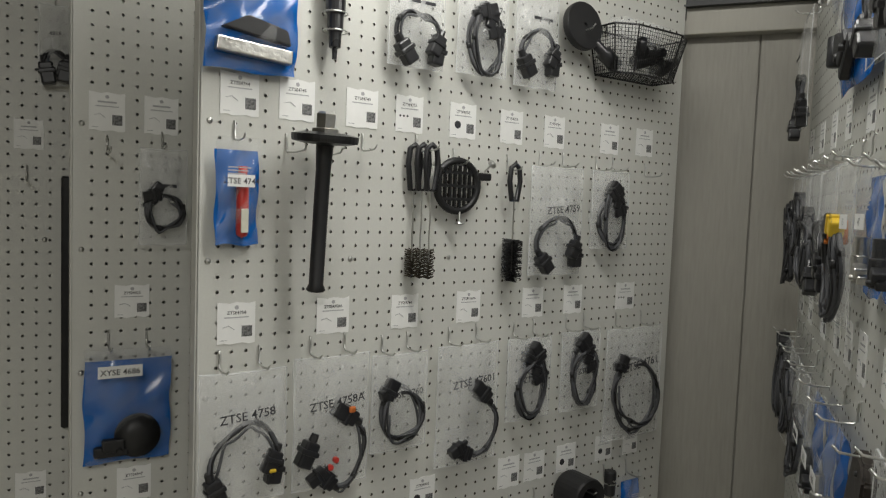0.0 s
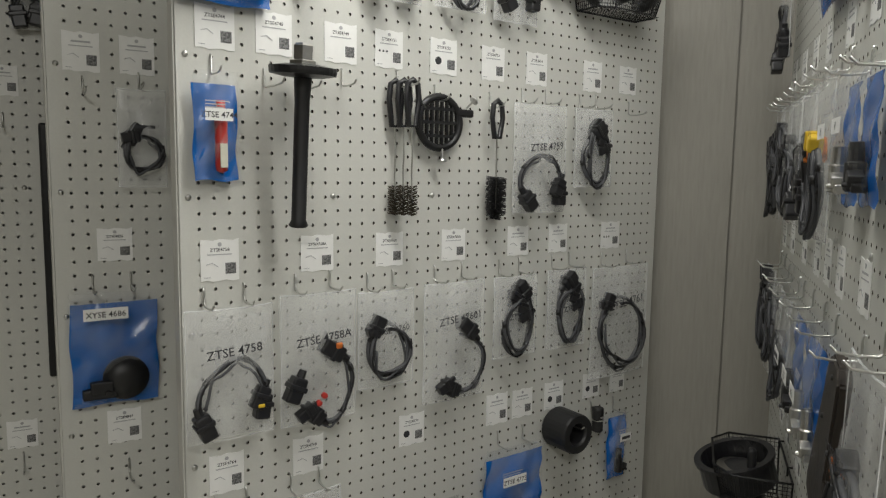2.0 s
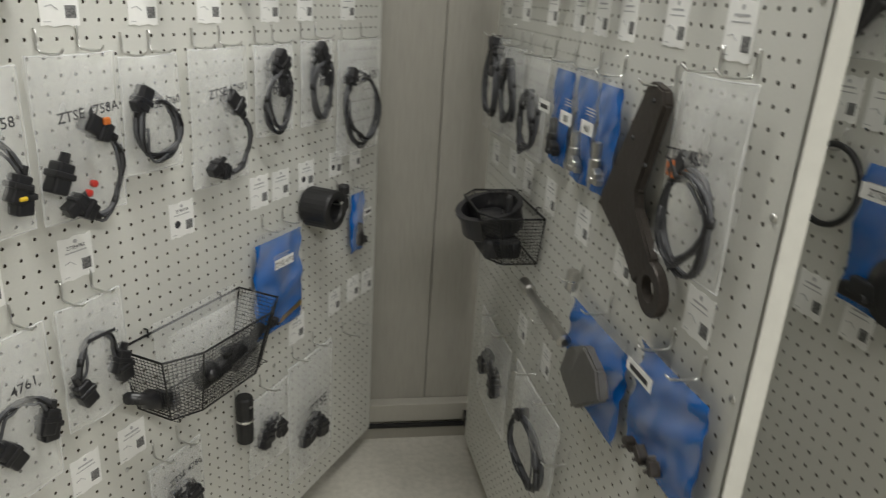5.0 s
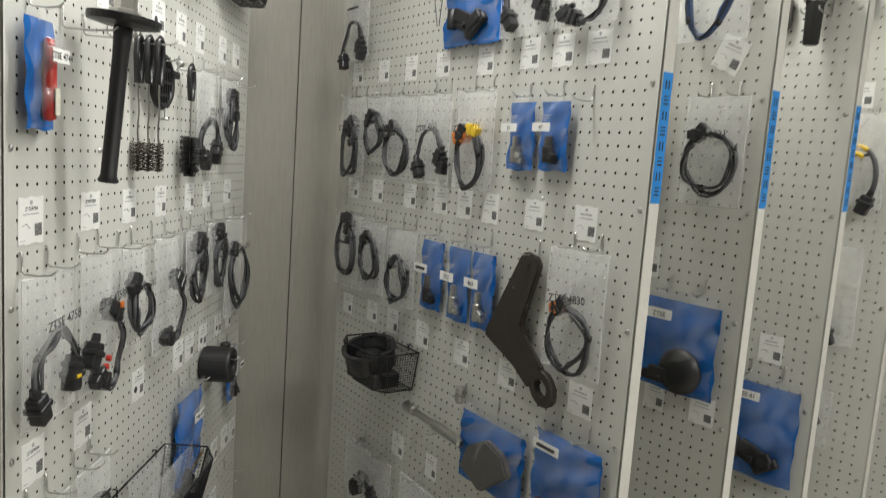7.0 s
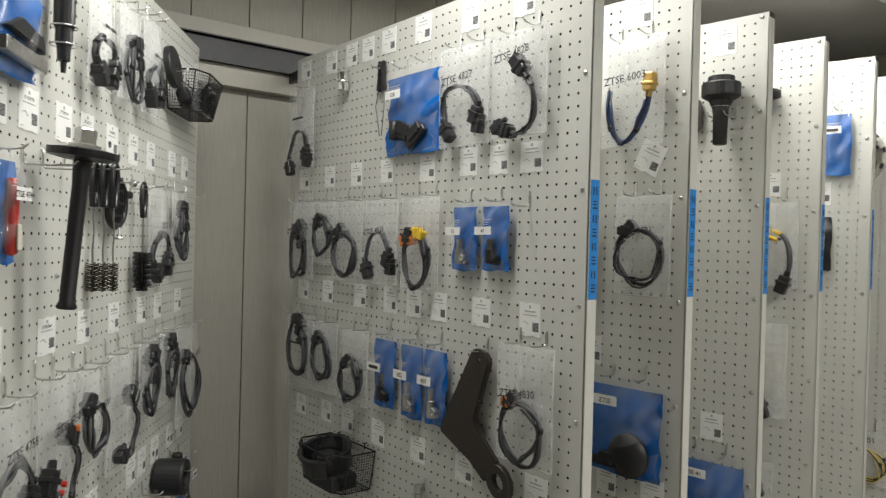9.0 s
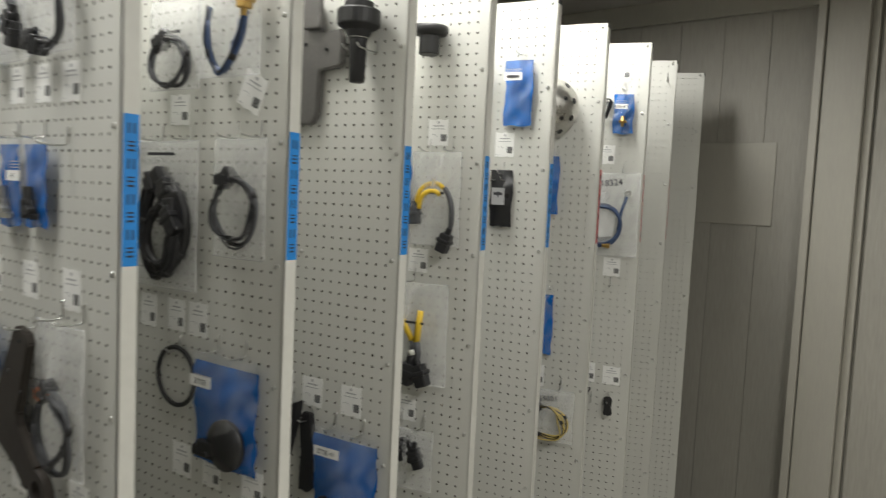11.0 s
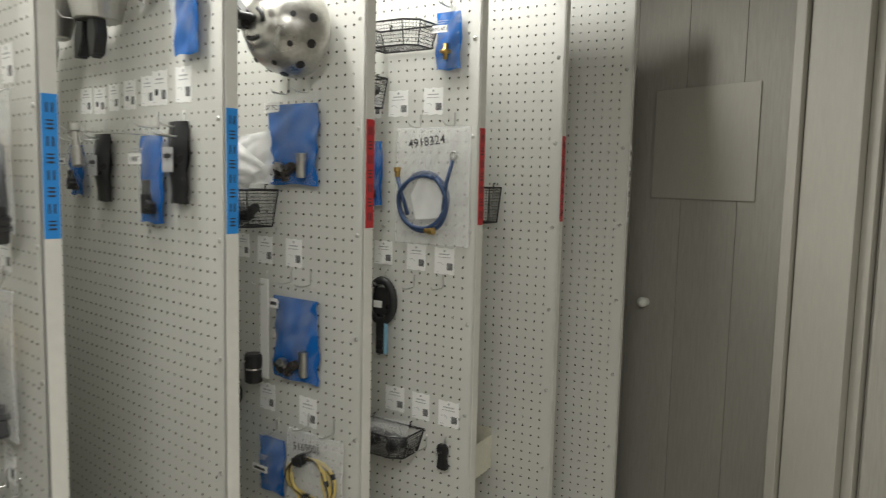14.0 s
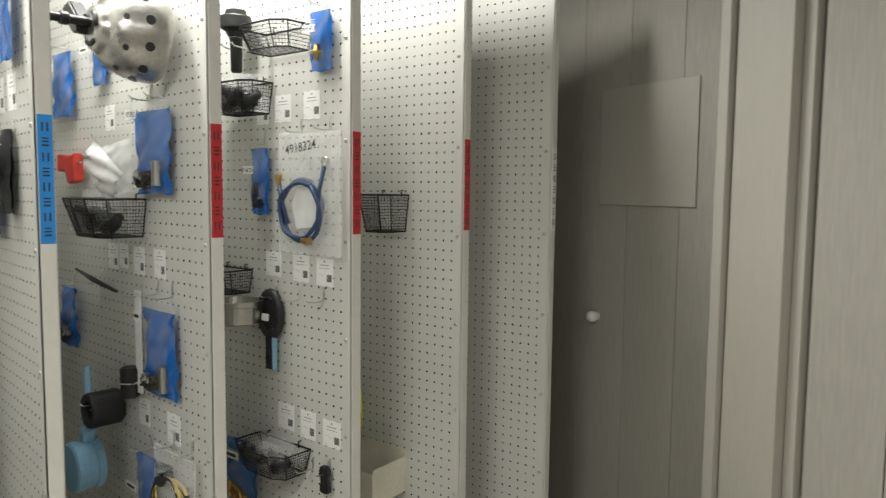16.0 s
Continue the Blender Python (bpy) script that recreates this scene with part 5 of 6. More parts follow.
def hose_coil(key, u, z, w, h):
    ob = tool("coiled_hose", key, u, z - h / 2, 0.026, "navy blue coiled rubber hose with brass ends on white paper", "hose coil")
    r = h * 0.46
    for k in range(2):
        part("hose", tubed(loop(0, 0, r * (0.9 - 0.06 * k), r * (0.86 - 0.05 * k), 60, 420, 0.006 + 0.009 * k, 40, 0.03, k), 0.0052, 8), NAVY, ob, smooth=True)
    part("hose", tubed([(-r * 0.95, -0.01, r * 0.75), (-r * 0.8, -0.012, r * 0.3), (-r * 0.5, -0.014, -r * 0.4)], 0.005, 8), NAVY, ob, smooth=True)
    part("hose", tubed([(r * 0.75, -0.01, -r * 0.2), (r * 0.85, -0.012, r * 0.6), (r * 1.05, -0.012, r * 1.25)], 0.0048, 8), NAVY, ob, smooth=True)
    o = part("brass_end", turned([(0.006, 0), (0.007, 0.012), (0.009, 0.014), (0.009, 0.024)], "z", (-r * 0.96, -0.01, r * 0.74), 10), BRASS, ob)
    o = part("brass_end", turned([(0.006, 0), (0.007, 0.012), (0.009, 0.014), (0.009, 0.026)], "x", (r * 0.15, -0.016, -r * 0.85), 10), BRASS, ob)
    part("lug", tubed([(r * 1.08 + 0.009 * math.cos(i * math.tau / 14), -0.012, r * 1.38 + 0.009 * math.sin(i * math.tau / 14)) for i in range(14)], 0.003, 6, True), ZINC, ob, "zinc ring lug", True)
    part("paper", outline([(-r * 0.55, r * 0.2), (-r * 0.1, r * 0.95), (r * 0.6, r * 0.4), (r * 0.55, -r * 0.45), (-r * 0.35, -r * 0.55)], 0.002, 0.003), PAPER, ob, "white folded paper")


def strap_wrench(key, u, z, w, h):
    ob = tool("strap_wrench", key, u, z, 0.02, "black ring wrench with a blue grip on a hook", "ring wrench")
    r = h * 0.3
    part("ring", tubed([(r * 0.62 * math.cos(i * math.tau / 32), 0, -r + r * 0.9 * math.sin(i * math.tau / 32)) for i in range(32)], 0.011, 8, True), RUBBER, ob, smooth=True)
    part("disc", turned([(r * 0.62, 0.0), (r * 0.6, 0.006)], "y", (0, 0, -r), 24), PLASTIC, ob)
    part("handle", boxed(-0.012, 0.012, -0.01, 0.008, -h, -r * 1.7, 0.004), PLASTIC, ob)
    part("grip", boxed(0.0125, 0.018, -0.008, 0.006, -h, -r * 1.9, 0.002), BLUE_PLASTIC, ob)
    part("white_tag", boxed(-0.013, 0.013, -0.0185, -0.0165, -r * 1.25, -r * 0.95, 0.0005), PAPER, ob)
    hook(key, u, z + 0.012)


def pan_tool(key, u, z, w, h):
    ob = tool("round_pan", key, u, z - h, 0.07, "shallow bright metal pan on a bracket", "pan")
    part("pan", turned([(0.05, 0), (0.058, 0.004), (0.062, h * 0.75), (0.064, h * 0.8), (0.064, h), (0.058, h), (0.05, 0.01)], "z", seg=32), STEEL, ob)
    part("bracket", tubed([(0, 0.07, h * 0.4), (0, 0.05, h * 0.4)], 0.006, 8), ZINC, ob)


def cream_bin(key, u, z, w, h):
    ob = tool("parts_bin", key, u, z, 0.0, "cream plastic hanging bin with a sloped front", "parts bin")
    a, d = 0.09, 0.14
    bm = bmesh.new()
    t = 0.003
    box(bm, -a, a, -t, 0, -0.12, 0), box(bm, -a, a, -d, -t, -0.12, -0.12 + t)
    box(bm, -a, a, -d, -d + t, -0.12 + t, -0.03)
    part("shell", bm, CREAM, ob)
    for s in (-1, 1):
        part("side", boxed(s * a - (t if s > 0 else 0), s * a + (0 if s > 0 else t), -d + t, -t, -0.12 + t, -0.02), CREAM, ob)


# ---------------------------------------------------------------- the hung things, panel by panel
for key in "BCDEF":
    tape(key, 1.405, 1.639, BLUE_TAPE, 8, "bright blue tape strip with black letters on a panel edge")
for key in "GHI":
    tape(key, 1.408, 1.640, RED_TAPE, 7, "red tape strip with black letters on a panel edge")
tape("J", 1.40, 1.63, WHITE_TAPE, 7, "white tape strip with black letters on a panel edge")
# panel A: part cards
label("A", 0.063, 1.741, 0.065, 0.069, "ZTSE4744", 1)
label("A", 0.164, 1.742, 0.065, 0.069, "ZTSE4745", 1)
label("A", 0.291, 1.741, 0.065, 0.069, "ZTSE4749", 0)
label("A", 0.393, 1.741, 0.061, 0.069, "ZTSE4751", 3)
label("A", 0.520, 1.740, 0.065, 0.069, "ZTSE4752", 2)
label("A", 0.648, 1.739, 0.061, 0.069, "ZTSE4753", 0)
label("A", 0.772, 1.739, 0.061, 0.069, "ZTSE4754", 1)
label("A", 0.950, 1.738, 0.061, 0.069, "", 1)
label("A", 1.074, 1.737, 0.061, 0.065, "", 1)
label("A", 0.064, 1.360, 0.065, 0.069, "ZTSE4758", 1)
label("A", 0.243, 1.360, 0.065, 0.065, "ZTSE4758A", 1)
label("A", 0.397, 1.359, 0.061, 0.065, "ZTSE4760", 1)
label("A", 0.552, 1.360, 0.061, 0.065, "ZTSE4760A", 1)
label("A", 0.730, 1.360, 0.061, 0.065, "", 1)
label("A", 0.854, 1.361, 0.058, 0.065, "", 1)
label("A", 1.033, 1.361, 0.065, 0.065, "", 3)
label("A", 0.069, 0.986, 0.061, 0.069, "ZTSE4764", 1)
label("A", 0.223, 0.984, 0.061, 0.069, "ZTSE4768", 1)
label("A", 0.453, 0.984, 0.061, 0.065, "ZTSE4770", 2)
label("A", 0.681, 0.986, 0.061, 0.069, "", 1)
label("A", 0.757, 0.984, 0.061, 0.065, "", 1)
label("A", 0.857, 0.985, 0.061, 0.065, "", 2)
label("A", 0.985, 0.986, 0.058, 0.061, "", 2)
label("A", 1.082, 0.985, 0.054, 0.061, "", 1)
label("A", 0.293, 0.604, 0.061, 0.069, "", 1)
label("A", 0.192, 0.601, 0.058, 0.069, "", 1)
label("A", 0.986, 0.615, 0.058, 0.069, "", 1)
label("A", 1.083, 0.619, 0.065, 0.069, "", 1)
label("A", 1.160, 0.614, 0.058, 0.069, "", 1)
label("A", 0.812, 0.608, 0.065, 0.069, "", 1)
# panel A: bags
blue_bag("A", 0.076, 1.947, 0.165, 0.206, "", "bars", 0.1, 2, 0.25, what="a pale bar and a black wedge", label_w=0.3)
clear_bag("A", 0.388, 1.980, 0.121, 0.189, "", 0, cz=0.72, size=0.36)
clear_bag("A", 0.543, 1.998, 0.123, 0.202, "ZTSE 47", 3, wz=0.42, cz=0.68)
clear_bag("A", 0.686, 2.017, 0.116, 0.228, "", 0, cz=0.68)
blue_bag("A", 0.055, 1.635, 0.077, 0.176, "ZTSE 4744", "red", 0.12, 1, 0.34, what="a red bottle")
clear_bag("A", 0.766, 1.626, 0.153, 0.234, "ZTSE 4759", 0, wz=0.42, cz=0.72)
clear_bag("A", 0.936, 1.626, 0.123, 0.178, "", 3, cz=0.62)
clear_bag("A", 0.071, 1.248, 0.149, 0.225, "ZTSE 4758", 0, wz=0.34, cz=0.66, size=0.36, accent=YELLOW)
clear_bag("A", 0.234, 1.259, 0.148, 0.238, "ZTSE 4758A", 2, wz=0.36, cz=0.7, cx=0.08, accent=ORANGE, what="a cable with orange and red plugs")
clear_bag("A", 0.376, 1.250, 0.123, 0.186, "ZTSE 4760", 1, wz=0.42, cz=0.62)
clear_bag("A", 0.540, 1.254, 0.153, 0.246, "ZTSE 47601", 2, wz=0.32, cz=0.66, cx=0.1)
clear_bag("A", 0.706, 1.254, 0.124, 0.178, "ZTSE 476", 3, wz=0.5, cz=0.6)
clear_bag("A", 0.864, 1.258, 0.123, 0.183, "ZTSE 47", 3, wz=0.5, cz=0.55)
clear_bag("A", 1.050, 1.253, 0.199, 0.272, "ZTSE 4761", 1, wz=0.35, cz=0.6, size=0.42)
clear_bag("A", 0.216, 0.887, 0.122, 0.212, "", 0, wz=0.3, cz=0.55)
clear_bag("A", 0.076, 0.882, 0.116, 0.265, "4761", 0, wz=0.3, cz=0.55)
clear_bag("A", 0.837, 0.502, 0.193, 0.332, "ZTSE", 5, wz=0.45, cz=0.72, size=0.26)
clear_bag("A", 0.663, 0.487, 0.149, 0.198, "", 5, hooks=1, cz=0.6, size=0.26)
clear_bag("A", 0.370, 0.503, 0.136, 0.206, "ZTSE 4786", 5, wz=0.2, cz=0.6, size=0.3)
blue_bag("A", 0.721, 0.868, 0.181, 0.247, "ZTSE 4772", "strip", 0.1, 2, 0.22, what="a thin brass strip", label_w=0.4)
blue_bag("A", 1.068, 0.883, 0.070, 0.179, "", "black", 0.1, 1, 0.3)
# panel A: tools
t_puller("A", 0.180, 1.675, 0.111, 0.294)
brush_set("A", 0.409, 1.653, 0.055, 0.259)
grille_tool("A", 0.498, 1.627, 0.102, 0.105)
bottle_brush("A", 0.639, 1.630, 0.054, 0.249)
injector_tool("A", 0.218, 1.975, 0.033, 0.194)
disc_plate("A", 0.804, 1.985, 0.126, 0.105)
roller("A", 0.861, 0.926, 0.131, 0.094)
socket_tool("A", 0.991, 0.903, 0.046, 0.061)
socket_tool("A", 0.581, 0.513, 0.061, 0.116)
wire_basket("A", 0.985, 1.944, 0.249, 0.100, 0.1)
wire_basket("A", 0.438, 0.763, 0.321, 0.134, 0.13)
hook("A", 0.292, 1.658, 0.05)
hook("A", 1.080, 1.650, 0.05)
hook("A", 1.027, 0.499, 0.05)
hook("A", 1.086, 0.509, 0.05)
# panels Z and Y
label("Z", 0.056, 1.718, 0.061, 0.069, "", 1)
label("Z", 0.150, 1.719, 0.061, 0.069, "", 1)
label("Z", 0.101, 1.363, 0.061, 0.061, "ZTSE4826", 1)
label("Z", 0.107, 1.011, 0.061, 0.065, "ZTSE4847", 1)
label("Y", 0.246, 1.681, 0.054, 0.061, "", 1)
label("Y", 0.249, 0.930, 0.058, 0.061, "", 1)
blue_bag("Z", 0.093, 1.247, 0.162, 0.215, "XYSE 4686", "puck", 0.1, 2, 0.12, what="a black puck and a bracket", label_w=0.5)
clear_bag("Z", 0.151, 1.621, 0.084, 0.179, "", 1, hooks=1, cz=0.65)
clear_bag("Y", 0.295, 1.917, 0.060, 0.163, "4816", 0, hooks=1, cz=0.75)
flat_bar("Y", 0.318, 1.567, 0.025, 0.545)
hook("Z", 0.056, 1.637, 0.05)
hook("Y", 0.243, 1.582, 0.05)
hook("Z", 0.112, 0.907, 0.05)
hook("Y", 0.249, 0.855, 0.05)
# panel B
label("B", -1.147, 2.075, 0.061, 0.061, "", 1)
label("B", -0.990, 2.074, 0.061, 0.065, "", 1)
label("B", -0.877, 2.077, 0.058, 0.065, "", 1)
label("B", -0.791, 2.077, 0.058, 0.065, "", 1)
label("B", -0.690, 2.079, 0.065, 0.065, "", 1)
label("B", -0.540, 2.082, 0.065, 0.069, "", 1)
label("B", -0.359, 2.073, 0.061, 0.069, "", 1)
label("B", -0.185, 2.057, 0.061, 0.058, "", 1)
label("B", -1.141, 1.731, 0.061, 0.065, "", 1)
label("B", -0.984, 1.729, 0.058, 0.061, "", 1)
label("B", -0.836, 1.730, 0.058, 0.065, "", 1)
label("B", -0.685, 1.728, 0.058, 0.061, "", 1)
label("B", -0.508, 1.727, 0.061, 0.065, "", 1)
label("B", -0.354, 1.731, 0.061, 0.065, "", 1)
label("B", -0.251, 1.729, 0.061, 0.065, "", 1)
label("B", -0.152, 1.727, 0.065, 0.065, "", 1)
label("B", -1.131, 1.381, 0.065, 0.058, "", 1)
label("B", -0.979, 1.387, 0.058, 0.065, "", 1)
label("B", -0.801, 1.387, 0.061, 0.065, "", 1)
label("B", -0.653, 1.389, 0.058, 0.069, "", 1)
label("B", -0.551, 1.388, 0.058, 0.069, "", 1)
label("B", -0.449, 1.387, 0.058, 0.069, "", 1)
label("B", -0.297, 1.386, 0.061, 0.065, "", 1)
label("B", -0.145, 1.386, 0.061, 0.069, "", 1)
label("B", -1.127, 1.020, 0.058, 0.061, "", 1)
label("B", -0.971, 1.027, 0.058, 0.061, "", 1)
label("B", -0.851, 1.028, 0.058, 0.069, "", 1)
label("B", -0.696, 1.026, 0.061, 0.069, "", 1)
label("B", -0.519, 1.022, 0.061, 0.065, "", 1)
label("B", -0.342, 1.015, 0.061, 0.061, "", 1)
label("B", -0.115, 1.029, 0.065, 0.065, "", 1)
clear_bag("B", -1.122, 1.981, 0.155, 0.249, "", 0, hooks=1, cz=0.8)
clear_bag("B", -0.348, 1.963, 0.170, 0.230, "ZTSE 4827", 0, wz=0.38, cz=0.68)
clear_bag("B", -0.173, 1.961, 0.163, 0.224, "ZTSE 4828", 2, wz=0.28, cz=0.66)
clear_bag("B", -1.107, 1.623, 0.151, 0.234, "ZTSE 4829", 3, wz=0.4, cz=0.65)
clear_bag("B", -0.961, 1.621, 0.140, 0.181, "", 1, cz=0.55)
clear_bag("B", -0.834, 1.618, 0.157, 0.223, "ZTSE 4831", 1, wz=0.45, cz=0.65)
clear_bag("B", -0.669, 1.618, 0.147, 0.223, "ZTSE 4833", 0, wz=0.4, cz=0.65)
clear_bag("B", -0.501, 1.620, 0.150, 0.227, "ZTSE 48311", 1, wz=0.4, cz=0.68, accent=ORANGE, what="a cable with an orange plug")
blue_bag("B", -0.340, 1.608, 0.088, 0.162, "15", "steel", 0.1, 1, 0.4, what="a steel socket")
blue_bag("B", -0.239, 1.607, 0.090, 0.157, "47", "dark", 0.1, 1, 0.4, what="a dark socket")
clear_bag("B", -1.096, 1.276, 0.179, 0.225, "", 3, cz=0.45)
clear_bag("B", -0.949, 1.265, 0.146, 0.205, "ZTSE 48", 1, wz=0.3, cz=0.5)
clear_bag("B", -0.787, 1.260, 0.143, 0.204, "", 1, cz=0.65)
blue_bag("B", -0.645, 1.270, 0.102, 0.197, "", "dark", 0.1, 1, 0.4)
blue_bag("B", -0.529, 1.269, 0.094, 0.201, "355", "steel", 0.1, 1, 0.4)
blue_bag("B", -0.432, 1.269, 0.089, 0.199, "463", "steel", 0.1, 1, 0.4)
clear_bag("B", -0.131, 1.299, 0.158, 0.245, "ZTSE 4830", 1, wz=0.42, cz=0.72, accent=SEAT_ORANGE, what="a thin cable with an orange plug")
blue_bag("B", -0.552, 1.956, 0.233, 0.225, "128", "dark", 0.1, 2, 0.28, what="a black clamp", label_w=0.3)
bent_bracket("B", -0.281, 1.281, 0.238, 0.324)
pulley_basket("B", -0.814, 0.941, 0.231, 0.108)
socket_tool("B", -0.884, 1.991, 0.100, 0.054, CHROME)
clip_tool("B", -0.700, 1.994, 0.077, 0.203)
blue_bag("B", -0.359, 0.890, 0.242, 0.189, "", "wedge", 0.12, 1, 0.2, what="a dark wedge block", label_w=0)
blue_bag("B", -0.120, 0.924, 0.200, 0.179, "", "small", 0.06, 2, 0.16, what="dark tool parts", label_w=0.4)
clear_bag("B", -0.903, 0.594, 0.264, 0.243, "", 5, size=0.28)
clear_bag("B", -0.584, 0.603, 0.269, 0.230, "", 1)
shaft_tool("B", -0.570, 0.803, 0.260, 0.012)
socket_tool("B", -0.483, 0.914, 0.075, 0.039, STEEL)
hook("B", -0.155, 1.618, 0.05)
hook("B", -0.433, 0.558, 0.05)
label("B", -0.783, 0.683, 0.058, 0.065, "", 1)
label("B", -0.614, 0.686, 0.050, 0.065, "", 1)
# panel C
label("C", -0.128, 2.085, 0.061, 0.069, "", 1)
label("C", -0.079, 1.745, 0.065, 0.069, "", 1, 25)
label("C", -0.312, 1.717, 0.061, 0.061, "", 1)
label("C", -0.408, 1.296, 0.054, 0.069, "", 1)
label("C", -0.311, 1.295, 0.054, 0.065, "", 1)
label("C", -0.240, 1.296, 0.058, 0.069, "", 1)
label("C", -0.283, 0.994, 0.061, 0.069, "", 1)
label("C", -0.187, 0.990, 0.054, 0.065, "", 1)
label("C", -0.066, 0.989, 0.058, 0.061, "", 1)
clear_bag("C", -0.135, 1.987, 0.173, 0.246, "ZTSE 6003", 4, wz=0.42, cz=0.5, size=0.34, what="a navy hose with a brass nut")
clear_bag("C", -0.094, 1.625, 0.140, 0.224, "ITSE 8021", 1, wz=0.38, cz=0.6, size=0.4)
clear_bag("C", -0.298, 1.900, 0.158, 0.177, "", 1, cz=0.7)
clear_bag("C", -0.317, 1.621, 0.199, 0.299, "", 8, wz=0.1, cz=0.58, size=0.36, what="a dark moulded cable assembly")
o_ring("C", -0.293, 1.198, 0.141, 0.121)
blue_bag("C", -0.129, 1.210, 0.199, 0.225, "ZTSE", "puck", 0.1, 2, 0.18, what="a black puck", label_w=0.34)
angular_block("C", -0.44, 1.640, 0.060, 0.062)
# panel D
label("D", -0.106, 2.069, 0.061, 0.069, "", 1)
label("D", -0.228, 1.097, 0.061, 0.069, "", 1)
label("D", -0.112, 1.096, 0.058, 0.069, "", 1)
label("D", -0.600, 1.706, 0.058, 0.058, "", 1)
label("D", -0.548, 1.107, 0.054, 0.069, "", 1)
label("D", -0.471, 1.106, 0.054, 0.069, "", 1)
label("D", -0.395, 1.104, 0.050, 0.069, "", 1)
label("D", -0.316, 1.103, 0.054, 0.069, "", 1)
mallet_tool("D", -0.090, 1.935, 0.092, 0.168)
plate_bracket("D", -0.259, 1.982, 0.209, 0.298)
black_clip("D", -0.223, 1.018, 0.052, 0.191)
blue_bag("D", -0.110, 0.996, 0.194, 0.255, "ZTSE 41", "dark", 0.08, 2, 0.14, label_w=0.4)
funnel_tool("D", -0.281, 1.048, 0.140, 0.142)
roller("D", -0.465, 1.011, 0.203, 0.129)
blue_bag("D", -0.473, 1.919, 0.198, 0.145, "", "dark", 0.1, 1, 0.3)
hook("D", -0.613, 1.629, 0.05)
# panel E
label("E", -0.330, 1.723, 0.058, 0.061, "", 1)
label("E", -0.241, 1.726, 0.058, 0.065, "", 3)
label("E", -0.129, 1.728, 0.058, 0.065, "", 1)
label("E", -0.328, 1.398, 0.061, 0.065, "", 1)
label("E", -0.172, 1.397, 0.058, 0.061, "", 1)
label("E", -0.321, 1.011, 0.058, 0.065, "", 1)
label("E", -0.189, 1.008, 0.058, 0.069, "", 1)
clear_bag("E", -0.306, 1.973, 0.156, 0.218, "", 1, cz=0.72, size=0.42, what="a grey coiled cable")
angular_block("E", -0.70, 1.69, 0.17, 0.24)
blue_bag("E", -0.228, 1.626, 0.074, 0.132, "", "dark", 0.12, 1, 0.85, what="a small navy pouch")
clear_bag("E", -0.115, 1.645, 0.139, 0.234, "", 7, cz=0.68, size=0.4, wz=0.45, what="a yellow split cable")
clear_bag("E", -0.178, 1.311, 0.227, 0.260, "", 6, cz=0.5, hooks=1, what="yellow cables with black plugs")
roller("E", -0.355, 0.930, 0.12, 0.095)
clear_bag("E", -0.164, 0.927, 0.146, 0.157, "", 5, cz=0.5, size=0.3)
cap_tool("E", -0.141, 1.953, 0.094, 0.071)
hook("E", -0.345, 1.633, 0.05)
hook("E", -0.369, 1.312, 0.05)
hook("E", -0.284, 1.318, 0.05)
clear_bag("E", -0.400, 1.315, 0.150, 0.240, "", 7, cz=0.6, what="a yellow split cable")
clear_bag("E", -0.560, 1.310, 0.150, 0.250, "", 6, cz=0.55, what="yellow cables with black plugs")
clear_bag("E", -0.720, 1.305, 0.150, 0.250, "", 7, cz=0.6, what="a yellow split cable")
clear_bag("E", -0.890, 1.300, 0.150, 0.240, "", 6, cz=0.55, what="yellow cables with black plugs")
blue_bag("E", -0.560, 1.955, 0.120, 0.200, "", "dark", 0.1, 1, 0.3)
blue_bag("E", -0.520, 1.600, 0.100, 0.190, "", "dark", 0.1, 1, 0.35)
for u in (-0.436, -0.554, -0.684, -0.788, -0.88):
    label("E", u, 1.715, 0.058, 0.065, "", 1)
for u in (-0.479, -0.637, -0.788, -0.92):
    label("E", u, 1.395, 0.058, 0.065, "", 1)
label("E", -0.437, 1.011, 0.056, 0.066, "", 1)
for u, z in ((-0.43, 0.93), (-0.52, 0.92)):
    funnel_tool("E", u, z, 0.12, 0.14)
for u in (-0.44, -0.5, -0.62, -0.8):
    hook("E", u, 1.635, 0.06)
# panel F
label("F", -0.225, 1.723, 0.058, 0.069, "", 2)
label("F", -0.134, 1.724, 0.058, 0.069, "", 1)
label("F", -0.275, 1.716, 0.050, 0.061, "", 1)
label("F", -0.351, 1.712, 0.050, 0.061, "", 2)
label("F", -0.424, 1.709, 0.046, 0.058, "", 1)
label("F", -0.493, 1.705, 0.054, 0.058, "", 2)
label("F", -0.561, 1.708, 0.054, 0.058, "", 1)
collar_tool("F", -0.232, 1.935, 0.110, 0.066, BAND_BLUE)
blue_bag("F", -0.093, 1.943, 0.090, 0.202, "", "none", 0.1, 1, 0.3)
blue_bag("F", -0.229, 1.612, 0.092, 0.199, "14987", "dark", 0.1, 1, 0.3, taper=-0.1, what="a black lever")
black_pouch("F", -0.131, 1.617, 0.066, 0.159)
black_pouch("F", -0.452, 1.600, 0.068, 0.150)
shaft_tool("F", -0.53, 1.625, 0.02, 0.10)
blue_bag("F", -0.581, 1.589, 0.073, 0.129, "", "dark", 0.1, 1, 0.35)
cup_tool("F", -0.330, 1.905, 0.135, 0.085)
notched_plate("F", -0.47, 1.95, 0.11, 0.17)
cup_tool("F", -0.56, 1.89, 0.12, 0.08)
hook("F", -0.565, 1.637, 0.05)
hook("F", -0.458, 1.632, 0.05)
hook("F", -0.359, 1.627, 0.05)
hook("F", -0.269, 1.623, 0.05)
